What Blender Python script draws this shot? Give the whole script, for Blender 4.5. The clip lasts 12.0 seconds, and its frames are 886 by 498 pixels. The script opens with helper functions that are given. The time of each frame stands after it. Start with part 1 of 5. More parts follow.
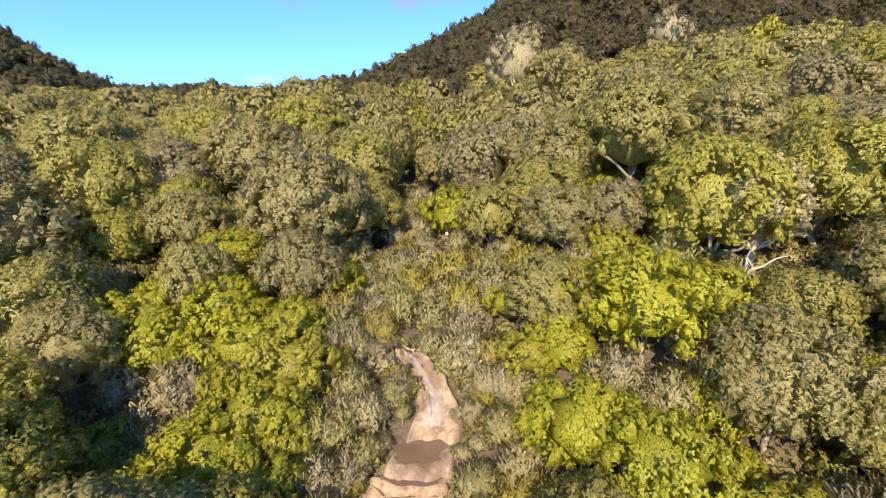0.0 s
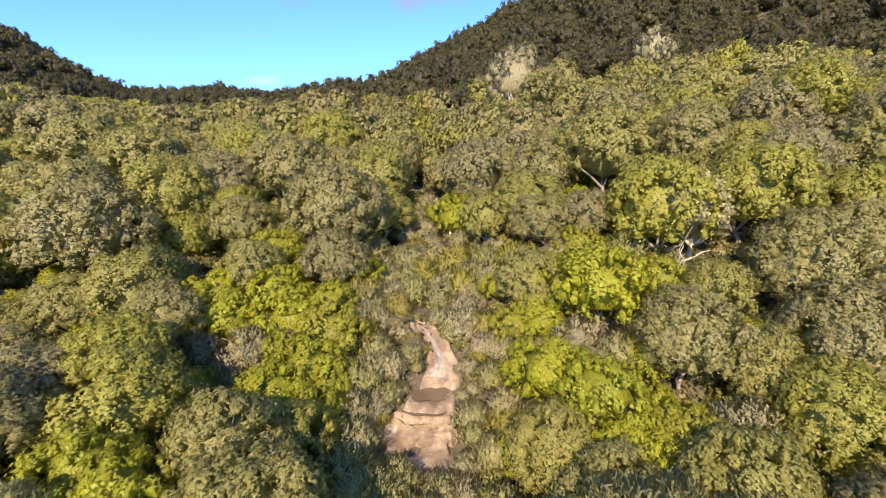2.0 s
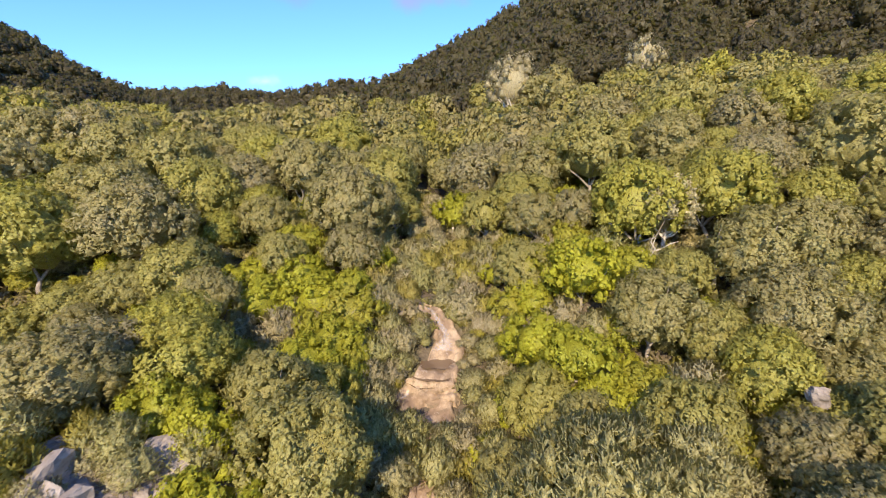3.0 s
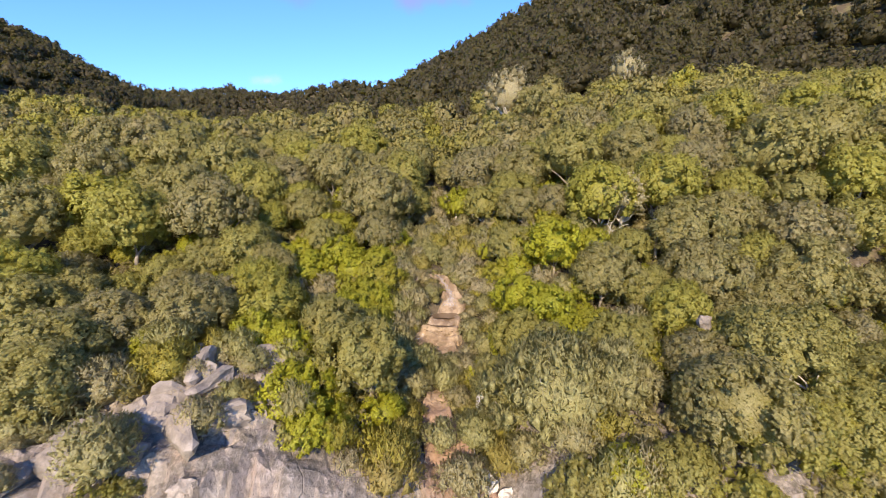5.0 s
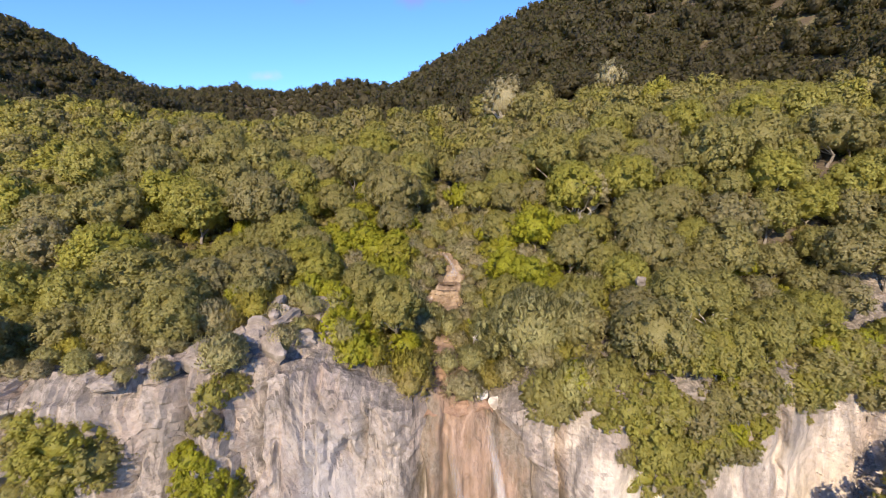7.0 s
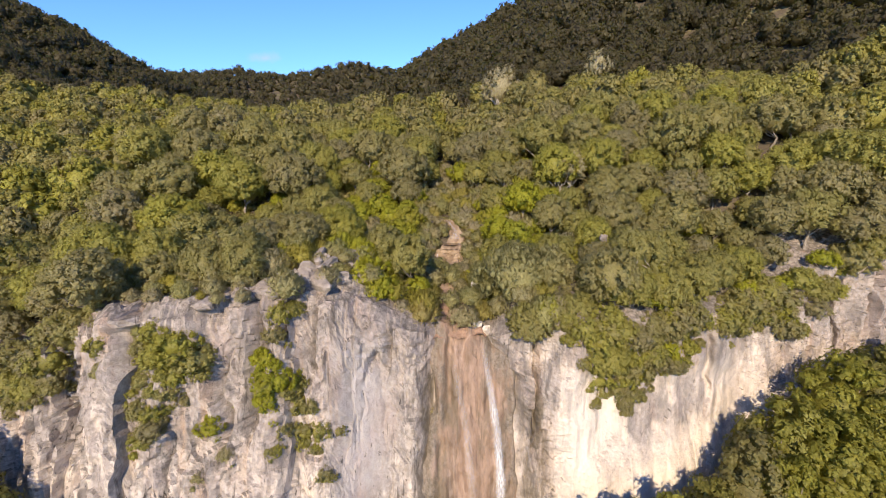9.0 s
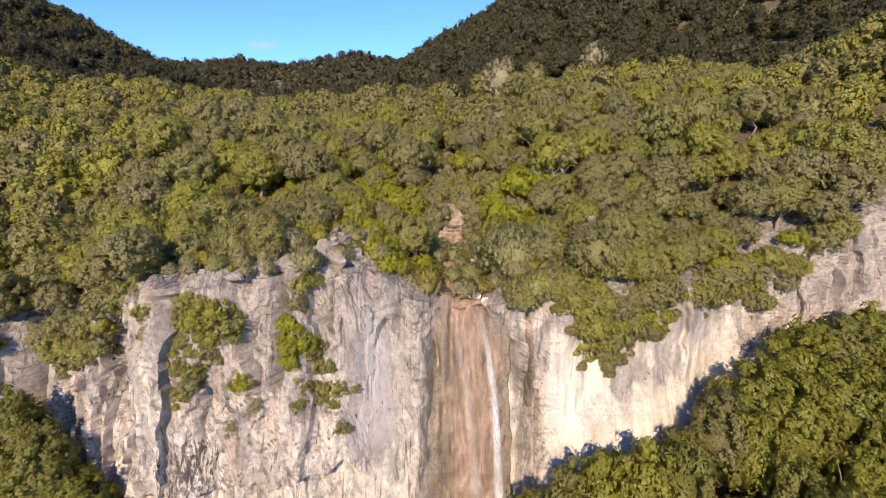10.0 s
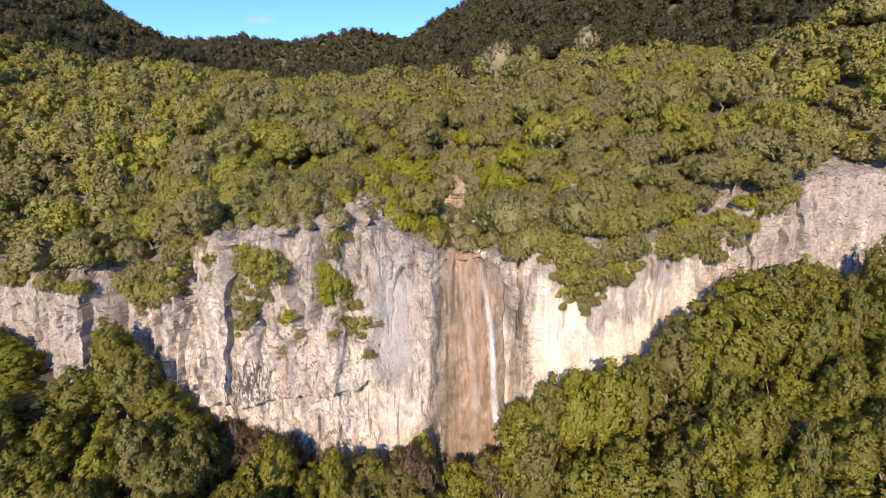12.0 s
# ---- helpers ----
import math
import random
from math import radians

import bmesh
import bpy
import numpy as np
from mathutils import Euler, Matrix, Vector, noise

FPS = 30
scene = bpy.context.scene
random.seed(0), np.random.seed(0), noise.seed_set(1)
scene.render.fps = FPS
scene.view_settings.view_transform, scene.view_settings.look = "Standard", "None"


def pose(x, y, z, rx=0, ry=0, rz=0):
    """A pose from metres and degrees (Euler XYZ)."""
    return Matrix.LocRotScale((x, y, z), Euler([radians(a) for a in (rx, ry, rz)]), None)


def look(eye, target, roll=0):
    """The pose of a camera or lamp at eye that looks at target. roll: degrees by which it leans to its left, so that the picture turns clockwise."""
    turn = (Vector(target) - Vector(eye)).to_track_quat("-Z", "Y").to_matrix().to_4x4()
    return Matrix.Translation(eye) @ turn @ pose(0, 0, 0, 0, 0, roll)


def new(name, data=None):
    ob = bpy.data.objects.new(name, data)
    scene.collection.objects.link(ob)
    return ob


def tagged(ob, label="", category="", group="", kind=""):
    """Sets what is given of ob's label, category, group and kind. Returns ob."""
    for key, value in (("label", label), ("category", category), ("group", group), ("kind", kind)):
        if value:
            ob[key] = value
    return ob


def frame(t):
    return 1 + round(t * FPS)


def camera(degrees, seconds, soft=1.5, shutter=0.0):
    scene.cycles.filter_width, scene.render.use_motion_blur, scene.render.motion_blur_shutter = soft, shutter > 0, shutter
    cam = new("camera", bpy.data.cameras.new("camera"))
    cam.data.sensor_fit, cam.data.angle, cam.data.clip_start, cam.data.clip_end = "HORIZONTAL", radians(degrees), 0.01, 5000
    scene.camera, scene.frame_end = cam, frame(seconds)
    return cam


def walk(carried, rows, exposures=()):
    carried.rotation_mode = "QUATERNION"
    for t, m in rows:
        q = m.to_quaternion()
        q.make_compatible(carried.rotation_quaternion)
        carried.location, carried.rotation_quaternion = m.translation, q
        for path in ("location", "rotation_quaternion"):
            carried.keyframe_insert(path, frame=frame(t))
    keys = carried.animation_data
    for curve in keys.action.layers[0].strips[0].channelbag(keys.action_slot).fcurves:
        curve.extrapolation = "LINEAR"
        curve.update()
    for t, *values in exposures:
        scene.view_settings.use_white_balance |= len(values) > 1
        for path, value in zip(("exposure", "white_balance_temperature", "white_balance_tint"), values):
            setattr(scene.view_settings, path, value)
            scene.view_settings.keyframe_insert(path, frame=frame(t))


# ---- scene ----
cam = camera(84.9, 12.0, soft=0.95, shutter=0.4)
METRES, EYE, TILT, LEAN, TURN = 56.0, 15.0, -9.0, 0.0, 0.0
ROWS = [
    (0.0, 0.0, 0.0, 0.0, 0.0, 0.0, 0.0),
    (0.5, -0.0, -0.0207, -0.0016, 0.08, 0.02, -0.04),
    (1.0, -0.0001, -0.0467, -0.0024, 0.17, 0.03, -0.09),
    (1.5, -0.0009, -0.0767, -0.0031, 0.23, 0.04, -0.14),
    (2.0, -0.0021, -0.1096, -0.005, 0.28, 0.05, -0.18),
    (2.5, -0.0043, -0.1448, -0.0089, 0.33, 0.05, -0.19),
    (3.0, -0.0059, -0.1822, -0.0145, 0.37, 0.06, -0.19),
    (5.0, -0.0112, -0.347, -0.042, 0.55, 0.02, -0.24),
    (5.5, -0.0122, -0.3913, -0.0477, 0.56, -0.01, -0.24),
    (6.0, -0.0134, -0.4363, -0.0538, 0.57, -0.05, -0.26),
    (6.5, -0.0148, -0.4818, -0.0601, 0.59, -0.1, -0.27),
    (7.0, -0.016, -0.5273, -0.0671, 0.62, -0.43, -0.26),
    (9.0, -0.0215, -0.7104, -0.1017, 0.63, -2.35, -0.27),
    (9.5, -0.023, -0.7536, -0.1092, 0.66, -2.95, -0.26),
    (10.0, -0.0245, -0.8002, -0.1163, 0.68, -3.61, -0.25),
    (10.5, -0.0266, -0.8473, -0.1228, 0.71, -4.25, -0.22),
    (11.0, -0.0288, -0.8945, -0.1286, 0.77, -4.89, -0.19),
    (11.5, -0.0308, -0.9415, -0.1351, 0.82, -5.51, -0.16),
    (12.0, -0.0322, -0.9885, -0.1413, 0.85, -6.14, -0.14),
]
EXPOSURES = [(0.0, 0.98), (3.0, 0.92), (6.5, 0.58), (9.0, 0.41), (12.0, 0.5)]
walk(cam, [(t, pose(0, 0, EYE, TILT, LEAN, TURN) @ pose(METRES * x, METRES * y, METRES * z, 90 + pitch, roll, yaw)) for t, x, y, z, yaw, pitch, roll in ROWS], EXPOSURES)

# ---- world and sun ----
SUN_UP, SUN_SIDE = 29.0, -10.0  # elevation; degrees by which the sun stands to the right (left: minus) of straight behind
world = bpy.data.worlds.new("sky")
scene.world = world
world.use_nodes = True
wn, wl = world.node_tree.nodes, world.node_tree.links
sky = wn.new("ShaderNodeTexSky")
sky.sky_type = "NISHITA"
sky.sun_disc = False
sky.sun_elevation, sky.sun_rotation = radians(SUN_UP), radians(180 - SUN_SIDE)
sky.air_density, sky.dust_density, sky.ozone_density = 1.0, 0.1, 3.0
wn["Background"].inputs["Strength"].default_value = 0.15
way = wn.new("ShaderNodeTexCoord")


def sky_cloud(colour_in, direction, size, amount, colour, seed):
    """A soft small cloud in the sky round one direction."""
    d = Vector(direction).normalized()
    dist = wn.new("ShaderNodeVectorMath")
    dist.operation = "SUBTRACT"
    wl.new(way.outputs["Generated"], dist.inputs[0])
    dist.inputs[1].default_value = d
    flat = wn.new("ShaderNodeVectorMath")
    flat.operation = "MULTIPLY"
    wl.new(dist.outputs[0], flat.inputs[0])
    flat.inputs[1].default_value = (1 / size, 1 / size, 2.6 / size)
    length = wn.new("ShaderNodeVectorMath")
    length.operation = "LENGTH"
    wl.new(flat.outputs[0], length.inputs[0])
    puff = wn.new("ShaderNodeTexNoise")
    puff.inputs["Scale"].default_value = 1.6 / size
    puff.inputs["Detail"].default_value = 6
    puff.noise_dimensions = "4D"
    puff.inputs["W"].default_value = seed
    wl.new(way.outputs["Generated"], puff.inputs["Vector"])
    total = wn.new("ShaderNodeMath")
    total.operation = "MULTIPLY_ADD"
    wl.new(puff.outputs["Fac"], total.inputs[0])
    total.inputs[1].default_value = 1.5
    wl.new(length.outputs["Value"], total.inputs[2])
    soft = wn.new("ShaderNodeMapRange")
    soft.inputs["From Min"].default_value, soft.inputs["From Max"].default_value = 1.55, 0.75
    soft.inputs["To Max"].default_value = amount
    soft.interpolation_type = "SMOOTHSTEP"
    wl.new(total.outputs[0], soft.inputs["Value"])
    mix = wn.new("ShaderNodeMixRGB")
    wl.new(soft.outputs[0], mix.inputs["Fac"])
    wl.new(colour_in, mix.inputs["Color1"])
    mix.inputs["Color2"].default_value = (*colour, 1)
    return mix.outputs["Color"]


cool = wn.new("ShaderNodeMixRGB")
cool.blend_type = "MULTIPLY"
cool.inputs["Fac"].default_value = 1.0
wl.new(sky.outputs["Color"], cool.inputs["Color1"])
cool.inputs["Color2"].default_value = (0.5, 0.75, 1.2, 1)
heaven = cool.outputs["Color"]
heaven = sky_cloud(heaven, (-0.335, 0.928, 0.166), 0.045, 0.6, (3.3, 3.7, 4.4), 1.0)
heaven = sky_cloud(heaven, (-0.04, 0.95, 0.318), 0.1, 0.85, (1.75, 1.75, 3.1), 5.0)
heaven = sky_cloud(heaven, (-0.27, 0.92, 0.322), 0.12, 0.6, (1.4, 1.7, 3.2), 9.0)
wl.new(heaven, wn["Background"].inputs["Color"])

sun = new("sun", bpy.data.lights.new("sun", "SUN"))
sun.data.energy, sun.data.angle, sun.data.color = 5.0, radians(0.6), (1.0, 0.805, 0.565)
a, e = radians(SUN_SIDE), radians(SUN_UP)
sun.matrix_world = look((60 * math.sin(a) * math.cos(e), -60 * math.cos(a) * math.cos(e), 60 * math.sin(e)), (0, 0, 0))


# ---- materials ----
class Nodes:
    """A node material with short ways to add nodes."""

    def __init__(self, name, roughness=0.8, specular=0.3):
        self.mat = bpy.data.materials.new(name)
        self.mat.use_nodes = True
        self.n, self.l = self.mat.node_tree.nodes, self.mat.node_tree.links
        self.b = self.n["Principled BSDF"]
        self.b.inputs["Roughness"].default_value = roughness
        self.b.inputs["Specular IOR Level"].default_value = specular
        self.at = self.n.new("ShaderNodeTexCoord").outputs["Object"]

    def put(self, socket, value):
        if isinstance(value, bpy.types.NodeSocket):
            self.l.new(value, socket)
        elif isinstance(value, tuple) and len(value) == 3 and socket.type == "RGBA":
            socket.default_value = (*value, 1)
        else:
            socket.default_value = value

    def stretch(self, sx, sy, sz):
        m = self.n.new("ShaderNodeMapping")
        m.inputs["Scale"].default_value = (sx, sy, sz)
        self.l.new(self.at, m.inputs["Vector"])
        return m.outputs[0]

    def noise(self, scale, detail=4, vector=None, rough=0.6, warp=0.0):
        x = self.n.new("ShaderNodeTexNoise")
        self.l.new(vector or self.at, x.inputs["Vector"])
        x.inputs["Scale"].default_value, x.inputs["Detail"].default_value = scale, detail
        x.inputs["Roughness"].default_value, x.inputs["Distortion"].default_value = rough, warp
        return x.outputs["Fac"]

    def span(self, value, low, high, to_low=0.0, to_high=1.0):
        x = self.n.new("ShaderNodeMapRange")
        self.put(x.inputs["Value"], value)
        x.inputs["From Min"].default_value, x.inputs["From Max"].default_value = low, high
        x.inputs["To Min"].default_value, x.inputs["To Max"].default_value = to_low, to_high
        return x.outputs[0]

    def maths(self, op, p, q):
        x = self.n.new("ShaderNodeMath")
        x.operation = op
        self.put(x.inputs[0], p)
        self.put(x.inputs[1], q)
        return x.outputs[0]

    def mix(self, fac, p, q, blend="MIX"):
        x = self.n.new("ShaderNodeMixRGB")
        x.blend_type = blend
        self.put(x.inputs["Fac"], fac)
        self.put(x.inputs["Color1"], p)
        self.put(x.inputs["Color2"], q)
        return x.outputs["Color"]

    def axis(self, i):
        x = self.n.new("ShaderNodeSeparateXYZ")
        self.l.new(self.at, x.inputs[0])
        return x.outputs[i]

    def zone(self, x0, x1, z0, z1, soft=1.2):
        """1 within a stretch of x and z, with soft ends."""
        x, z = self.axis(0), self.axis(2)
        a = self.maths("MULTIPLY", self.span(x, x0 - soft, x0 + soft), self.span(x, x1 - soft, x1 + soft, 1.0, 0.0))
        b = self.maths("MULTIPLY", self.span(z, z0 - soft, z0 + soft), self.span(z, z1 - soft, z1 + soft, 1.0, 0.0))
        return self.maths("MULTIPLY", a, b)

    def bump(self, height, strength, distance):
        x = self.n.new("ShaderNodeBump")
        x.inputs["Strength"].default_value, x.inputs["Distance"].default_value = strength, distance
        self.l.new(height, x.inputs["Height"])
        self.l.new(x.outputs[0], self.b.inputs["Normal"])

    def done(self, colour):
        self.put(self.b.inputs["Base Color"], colour)
        return self.mat


def foliage(name, young, mid, old, per_tree=True, grain_size=17.0, full=0.64, through_leaf=0.42, uneven=0.2):
    """Leaves: tint by tree, then by leaf; some light comes through."""
    m = Nodes(name, 0.55, 0.35)
    if per_tree:
        tree = m.n.new("ShaderNodeObjectInfo").outputs["Random"]
    else:
        att = m.n.new("ShaderNodeAttribute")
        att.attribute_name = "tint"
        tree = att.outputs["Fac"]
    leaf = m.n.new("ShaderNodeNewGeometry").outputs["Random Per Island"]
    c = m.mix(m.span(tree, 0.0, 0.55), young, mid)
    c = m.mix(m.span(tree, 0.55, 1.0), c, old)
    patch = m.noise(0.9, 2)
    c = m.mix(m.span(patch, 0.35, 0.7, 0.0, 0.45), c, m.mix(0.5, young, (0.24, 0.2, 0.06)))
    # the spray is cut into single small leaves with gaps between, each with its own tone
    cells = m.n.new("ShaderNodeTexVoronoi")
    cells.inputs["Scale"].default_value = grain_size
    m.l.new(m.at, cells.inputs["Vector"])
    split = m.n.new("ShaderNodeSeparateColor")
    m.l.new(cells.outputs["Color"], split.inputs[0])
    h = m.n.new("ShaderNodeHueSaturation")
    m.put(h.inputs["Value"], m.maths("MULTIPLY", m.span(leaf, 0.0, 1.0, 1 - uneven, 1 + uneven), m.span(split.outputs[0], 0.0, 1.0, 1 - 1.9 * uneven, 1 + 1.9 * uneven)))
    m.put(h.inputs["Color"], c)
    c = h.outputs[0]
    thin = m.n.new("ShaderNodeBsdfTranslucent")
    m.put(thin.inputs["Color"], m.mix(0.35, c, (0.36, 0.36, 0.03)))
    both = m.n.new("ShaderNodeMixShader")
    both.inputs[0].default_value = through_leaf
    m.done(c)
    m.l.new(m.b.outputs[0], both.inputs[1])
    m.l.new(thin.outputs[0], both.inputs[2])
    gaps = m.maths("GREATER_THAN", cells.outputs["Distance"], full)
    see = m.n.new("ShaderNodeBsdfTransparent")
    cut = m.n.new("ShaderNodeMixShader")
    m.l.new(gaps, cut.inputs[0])
    m.l.new(both.outputs[0], cut.inputs[1])
    m.l.new(see.outputs[0], cut.inputs[2])
    m.l.new(cut.outputs[0], m.n["Material Output"].inputs["Surface"])
    return m.mat


OAK = foliage("oak leaves", (0.36, 0.345, 0.062), (0.325, 0.297, 0.112), (0.295, 0.257, 0.148), grain_size=23.0, uneven=0.14)
WOOD_FAR = foliage("woodland leaves", (0.345, 0.325, 0.055), (0.3, 0.27, 0.094), (0.275, 0.236, 0.12), False, 7.0, 0.74, uneven=0.15)
# Hill oaks: cloud shade on the hills is put into these darker leaf colours.
HILL_SHADED = foliage("hill leaves with cloud shade in colour", (0.094, 0.083, 0.042), (0.078, 0.068, 0.042), (0.068, 0.058, 0.04), False, 5.0, 0.74, 0.5, 0.08)
MASTIC = foliage("bright mastic leaves", (0.4, 0.4, 0.03), (0.35, 0.36, 0.032), (0.37, 0.34, 0.05), True, 36.0, uneven=0.15)
HEATH = foliage("grey heath twigs", (0.4, 0.385, 0.15), (0.38, 0.35, 0.18), (0.41, 0.355, 0.22), True, 22.0, 0.7, uneven=0.14)
UNDER = foliage("undergrowth leaves", (0.3, 0.285, 0.065), (0.28, 0.245, 0.1), (0.29, 0.235, 0.14), False, 12.0)
BROOM = foliage("broom twigs", (0.4, 0.36, 0.06), (0.37, 0.32, 0.075), (0.38, 0.31, 0.13), True, 22.0, 0.7, uneven=0.14)
GORGE = foliage("gorge tree leaves", (0.29, 0.282, 0.038), (0.218, 0.205, 0.05), (0.22, 0.195, 0.085), True, 16.0, 0.66, 0.45, 0.16)
DRY = foliage("reddish dry twigs", (0.2, 0.12, 0.085), (0.17, 0.11, 0.08), (0.2, 0.14, 0.1), True, 22.0, 0.7, uneven=0.14)
TWIG = foliage("bare grey twigs", (0.47, 0.42, 0.23), (0.44, 0.39, 0.23), (0.43, 0.37, 0.24), True, 20.0, 0.66)


def bark_material(name, low, high):
    m = Nodes(name, 0.9, 0.2)
    f = m.noise(6, 4, m.stretch(3, 3, 0.6))
    m.bump(f, 0.5, 0.03)
    return m.done(m.mix(m.span(f, 0.3, 0.7), low, high))


BARK = bark_material("oak bark", (0.13, 0.105, 0.08), (0.36, 0.32, 0.27))
DEAD = bark_material("bleached dead wood", (0.3, 0.26, 0.21), (0.55, 0.5, 0.42))


def ground_material():
    m = Nodes("leaf litter and dry soil", 0.95, 0.1)
    big, small = m.noise(0.22, 5), m.noise(4.5, 5)
    c = m.mix(m.span(small, 0.3, 0.7), (0.065, 0.052, 0.036), (0.15, 0.12, 0.085))
    c = m.mix(m.span(big, 0.5, 0.62), c, m.mix(m.span(small, 0.35, 0.65), (0.12, 0.115, 0.05), (0.22, 0.19, 0.1)))
    stony = m.noise(0.6, 6, None, 0.7)
    c = m.mix(m.span(stony, 0.63, 0.7), c, (0.2, 0.175, 0.15))
    m.bump(m.noise(9, 5), 0.8, 0.1)
    return m.done(c)


GROUND = ground_material()


def rock_material():
    """Limestone: grey weathered crust, cream and rose where it is washed or fresh, dark runs of algae."""
    m = Nodes("weathered limestone", 0.9, 0.2)
    x, z = m.axis(0), m.axis(2)
    blot = m.noise(0.17, 5, None, 0.65)
    fine = m.noise(2.2, 7, None, 0.7)
    grey = m.mix(m.span(fine, 0.3, 0.7), (0.275, 0.23, 0.2), (0.51, 0.445, 0.395))
    cream = m.mix(m.span(fine, 0.3, 0.7), (0.49, 0.41, 0.342), (0.76, 0.662, 0.57))
    runs = m.noise(1.0, 5, m.stretch(0.55, 0.3, 0.07), 0.6, 0.4)
    fresh = m.maths("ADD", m.span(z, 4.0, -15.0, -0.46, 0.2), m.span(x, 2.0, 12.0, 0.0, 0.3))
    fresh = m.maths("ADD", fresh, m.span(x, -44.0, -38.0, -0.4, 0.0))
    fresh = m.maths("ADD", fresh, m.span(blot, 0.3, 0.7, -0.4, 0.4))
    fresh = m.maths("ADD", fresh, m.span(runs, 0.35, 0.65, -0.3, 0.3))
    facing = m.n.new("ShaderNodeSeparateXYZ")
    m.l.new(m.n.new("ShaderNodeNewGeometry").outputs["Normal"], facing.inputs[0])
    flat = m.span(facing.outputs[2], 0.35, 0.8)
    fresh = m.maths("SUBTRACT", fresh, m.maths("MULTIPLY", flat, 0.5))
    rim = m.span(x, 26.0, 52.0, 0.8, 8.6)
    below = m.maths("SUBTRACT", rim, z)
    crust = m.maths("MULTIPLY", m.span(x, 7.0, 11.0), m.span(below, 1.5, 5.5, 0.62, 0.0))
    crust = m.maths("ADD", crust, m.maths("MULTIPLY", m.zone(15.0, 24.0, -9.5, -6.0, 1.6), 0.6))
    crust = m.maths("ADD", crust, m.span(x, 30.0, 36.0, 0.0, 0.26))
    fresh = m.maths("SUBTRACT", fresh, crust)
    slab = m.zone(-10.5, -7.0, -14.0, 0.0, 1.2)
    fresh = m.maths("SUBTRACT", fresh, m.maths("MULTIPLY", slab, 0.28))
    c = m.mix(m.span(fresh, -0.1, 0.16), grey, cream)
    rust = m.noise(1.0, 4, m.stretch(0.8, 0.3, 0.06), 0.6, 0.3)
    c = m.mix(m.maths("MULTIPLY", slab, 0.6), c, (0.44, 0.42, 0.43))
    c = m.mix(m.span(rust, 0.56, 0.72, 0.0, 0.5), c, (0.4, 0.25, 0.15))
    rose = m.noise(0.3, 3, m.stretch(1, 1, 0.5))
    c = m.mix(m.span(rose, 0.5, 0.66, 0.0, 0.35), c, (0.38, 0.28, 0.24))
    patch = m.noise(0.55, 6, m.stretch(1, 1, 0.55), 0.7)
    c = m.mix(m.maths("MULTIPLY", m.span(patch, 0.48, 0.62, 0.0, 0.62), m.span(slab, 0.0, 1.0, 1.0, 0.15)), c, (0.16, 0.145, 0.135))
    dark = m.noise(1.0, 6, m.stretch(1.9, 0.6, 0.15), 0.65, 0.3)
    c = m.mix(m.maths("MULTIPLY", m.span(dark, 0.58, 0.66, 0.0, 0.7), m.maths("MULTIPLY", m.span(slab, 0.0, 1.0, 1.0, 0.3), m.span(x, 6.0, 10.0, 1.0, 0.2))), c, (0.07, 0.058, 0.048))
    dash = m.noise(1.0, 5, m.stretch(3.4, 1.2, 0.75), 0.7, 0.5)
    streaked = m.maths("ADD", m.maths("MULTIPLY", m.zone(-26.0, -21.5, -15.5, -10.0), 0.17), m.maths("MULTIPLY", m.zone(-34.0, -28.0, -9.0, -3.0), 0.08))
    c = m.mix(m.span(m.maths("ADD", dash, streaked), 0.63, 0.69, 0.0, 0.85), c, (0.05, 0.042, 0.036))
    c = m.mix(m.maths("MULTIPLY", m.zone(9.0, 29.0, -17.0, -4.0, 2.0), m.span(m.maths("SUBTRACT", runs, m.maths("MULTIPLY", crust, 0.6)), 0.3, 0.6, 0.05, 0.85)), c, (0.77, 0.675, 0.57))
    damp = m.maths("MULTIPLY", m.maths("ADD", m.zone(-4.2, -1.8, -27.0, -4.0, 0.8), m.zone(5.6, 8.0, -26.0, -6.0, 0.8)), m.span(m.noise(1.0, 5, m.stretch(1.2, 0.6, 0.3)), 0.38, 0.55))
    c = m.mix(m.maths("MULTIPLY", damp, 0.8), c, (0.115, 0.092, 0.058))
    cells = m.n.new("ShaderNodeTexVoronoi")
    cells.feature = "DISTANCE_TO_EDGE"
    cells.inputs["Scale"].default_value = 0.62
    bent = m.n.new("ShaderNodeVectorMath")
    bent.operation = "ADD"
    wander = m.n.new("ShaderNodeTexNoise")
    wander.inputs["Scale"].default_value, wander.inputs["Detail"].default_value = 0.9, 4
    m.l.new(m.at, wander.inputs["Vector"])
    m.l.new(m.stretch(1, 1, 0.55), bent.inputs[0])
    m.l.new(wander.outputs["Color"], bent.inputs[1])
    m.l.new(bent.outputs[0], cells.inputs["Vector"])
    lichen = m.noise(2.4, 7, None, 0.8)
    c = m.mix(m.maths("MULTIPLY", flat, m.span(lichen, 0.4, 0.56, 0.0, 0.85)), c, (0.12, 0.105, 0.085))
    joint = m.maths("MULTIPLY", m.span(cells.outputs["Distance"], 0.0, 0.035, 1.0, 0.0), m.span(m.noise(0.35, 3), 0.55, 0.7))
    joint = m.maths("MULTIPLY", joint, m.maths("MULTIPLY", m.span(slab, 0.0, 1.0, 1.0, 0.1), m.span(x, 6.0, 10.0, 1.0, 0.15)))
    c = m.mix(m.maths("MULTIPLY", joint, 0.4), c, (0.075, 0.063, 0.054))
    pits = m.noise(7, 5, None, 0.75)
    c = m.mix(m.maths("MULTIPLY", m.span(pits, 0.58, 0.7, 0.0, 0.28), m.span(x, 6.0, 10.0, 1.0, 0.4)), c, (0.1, 0.086, 0.075))
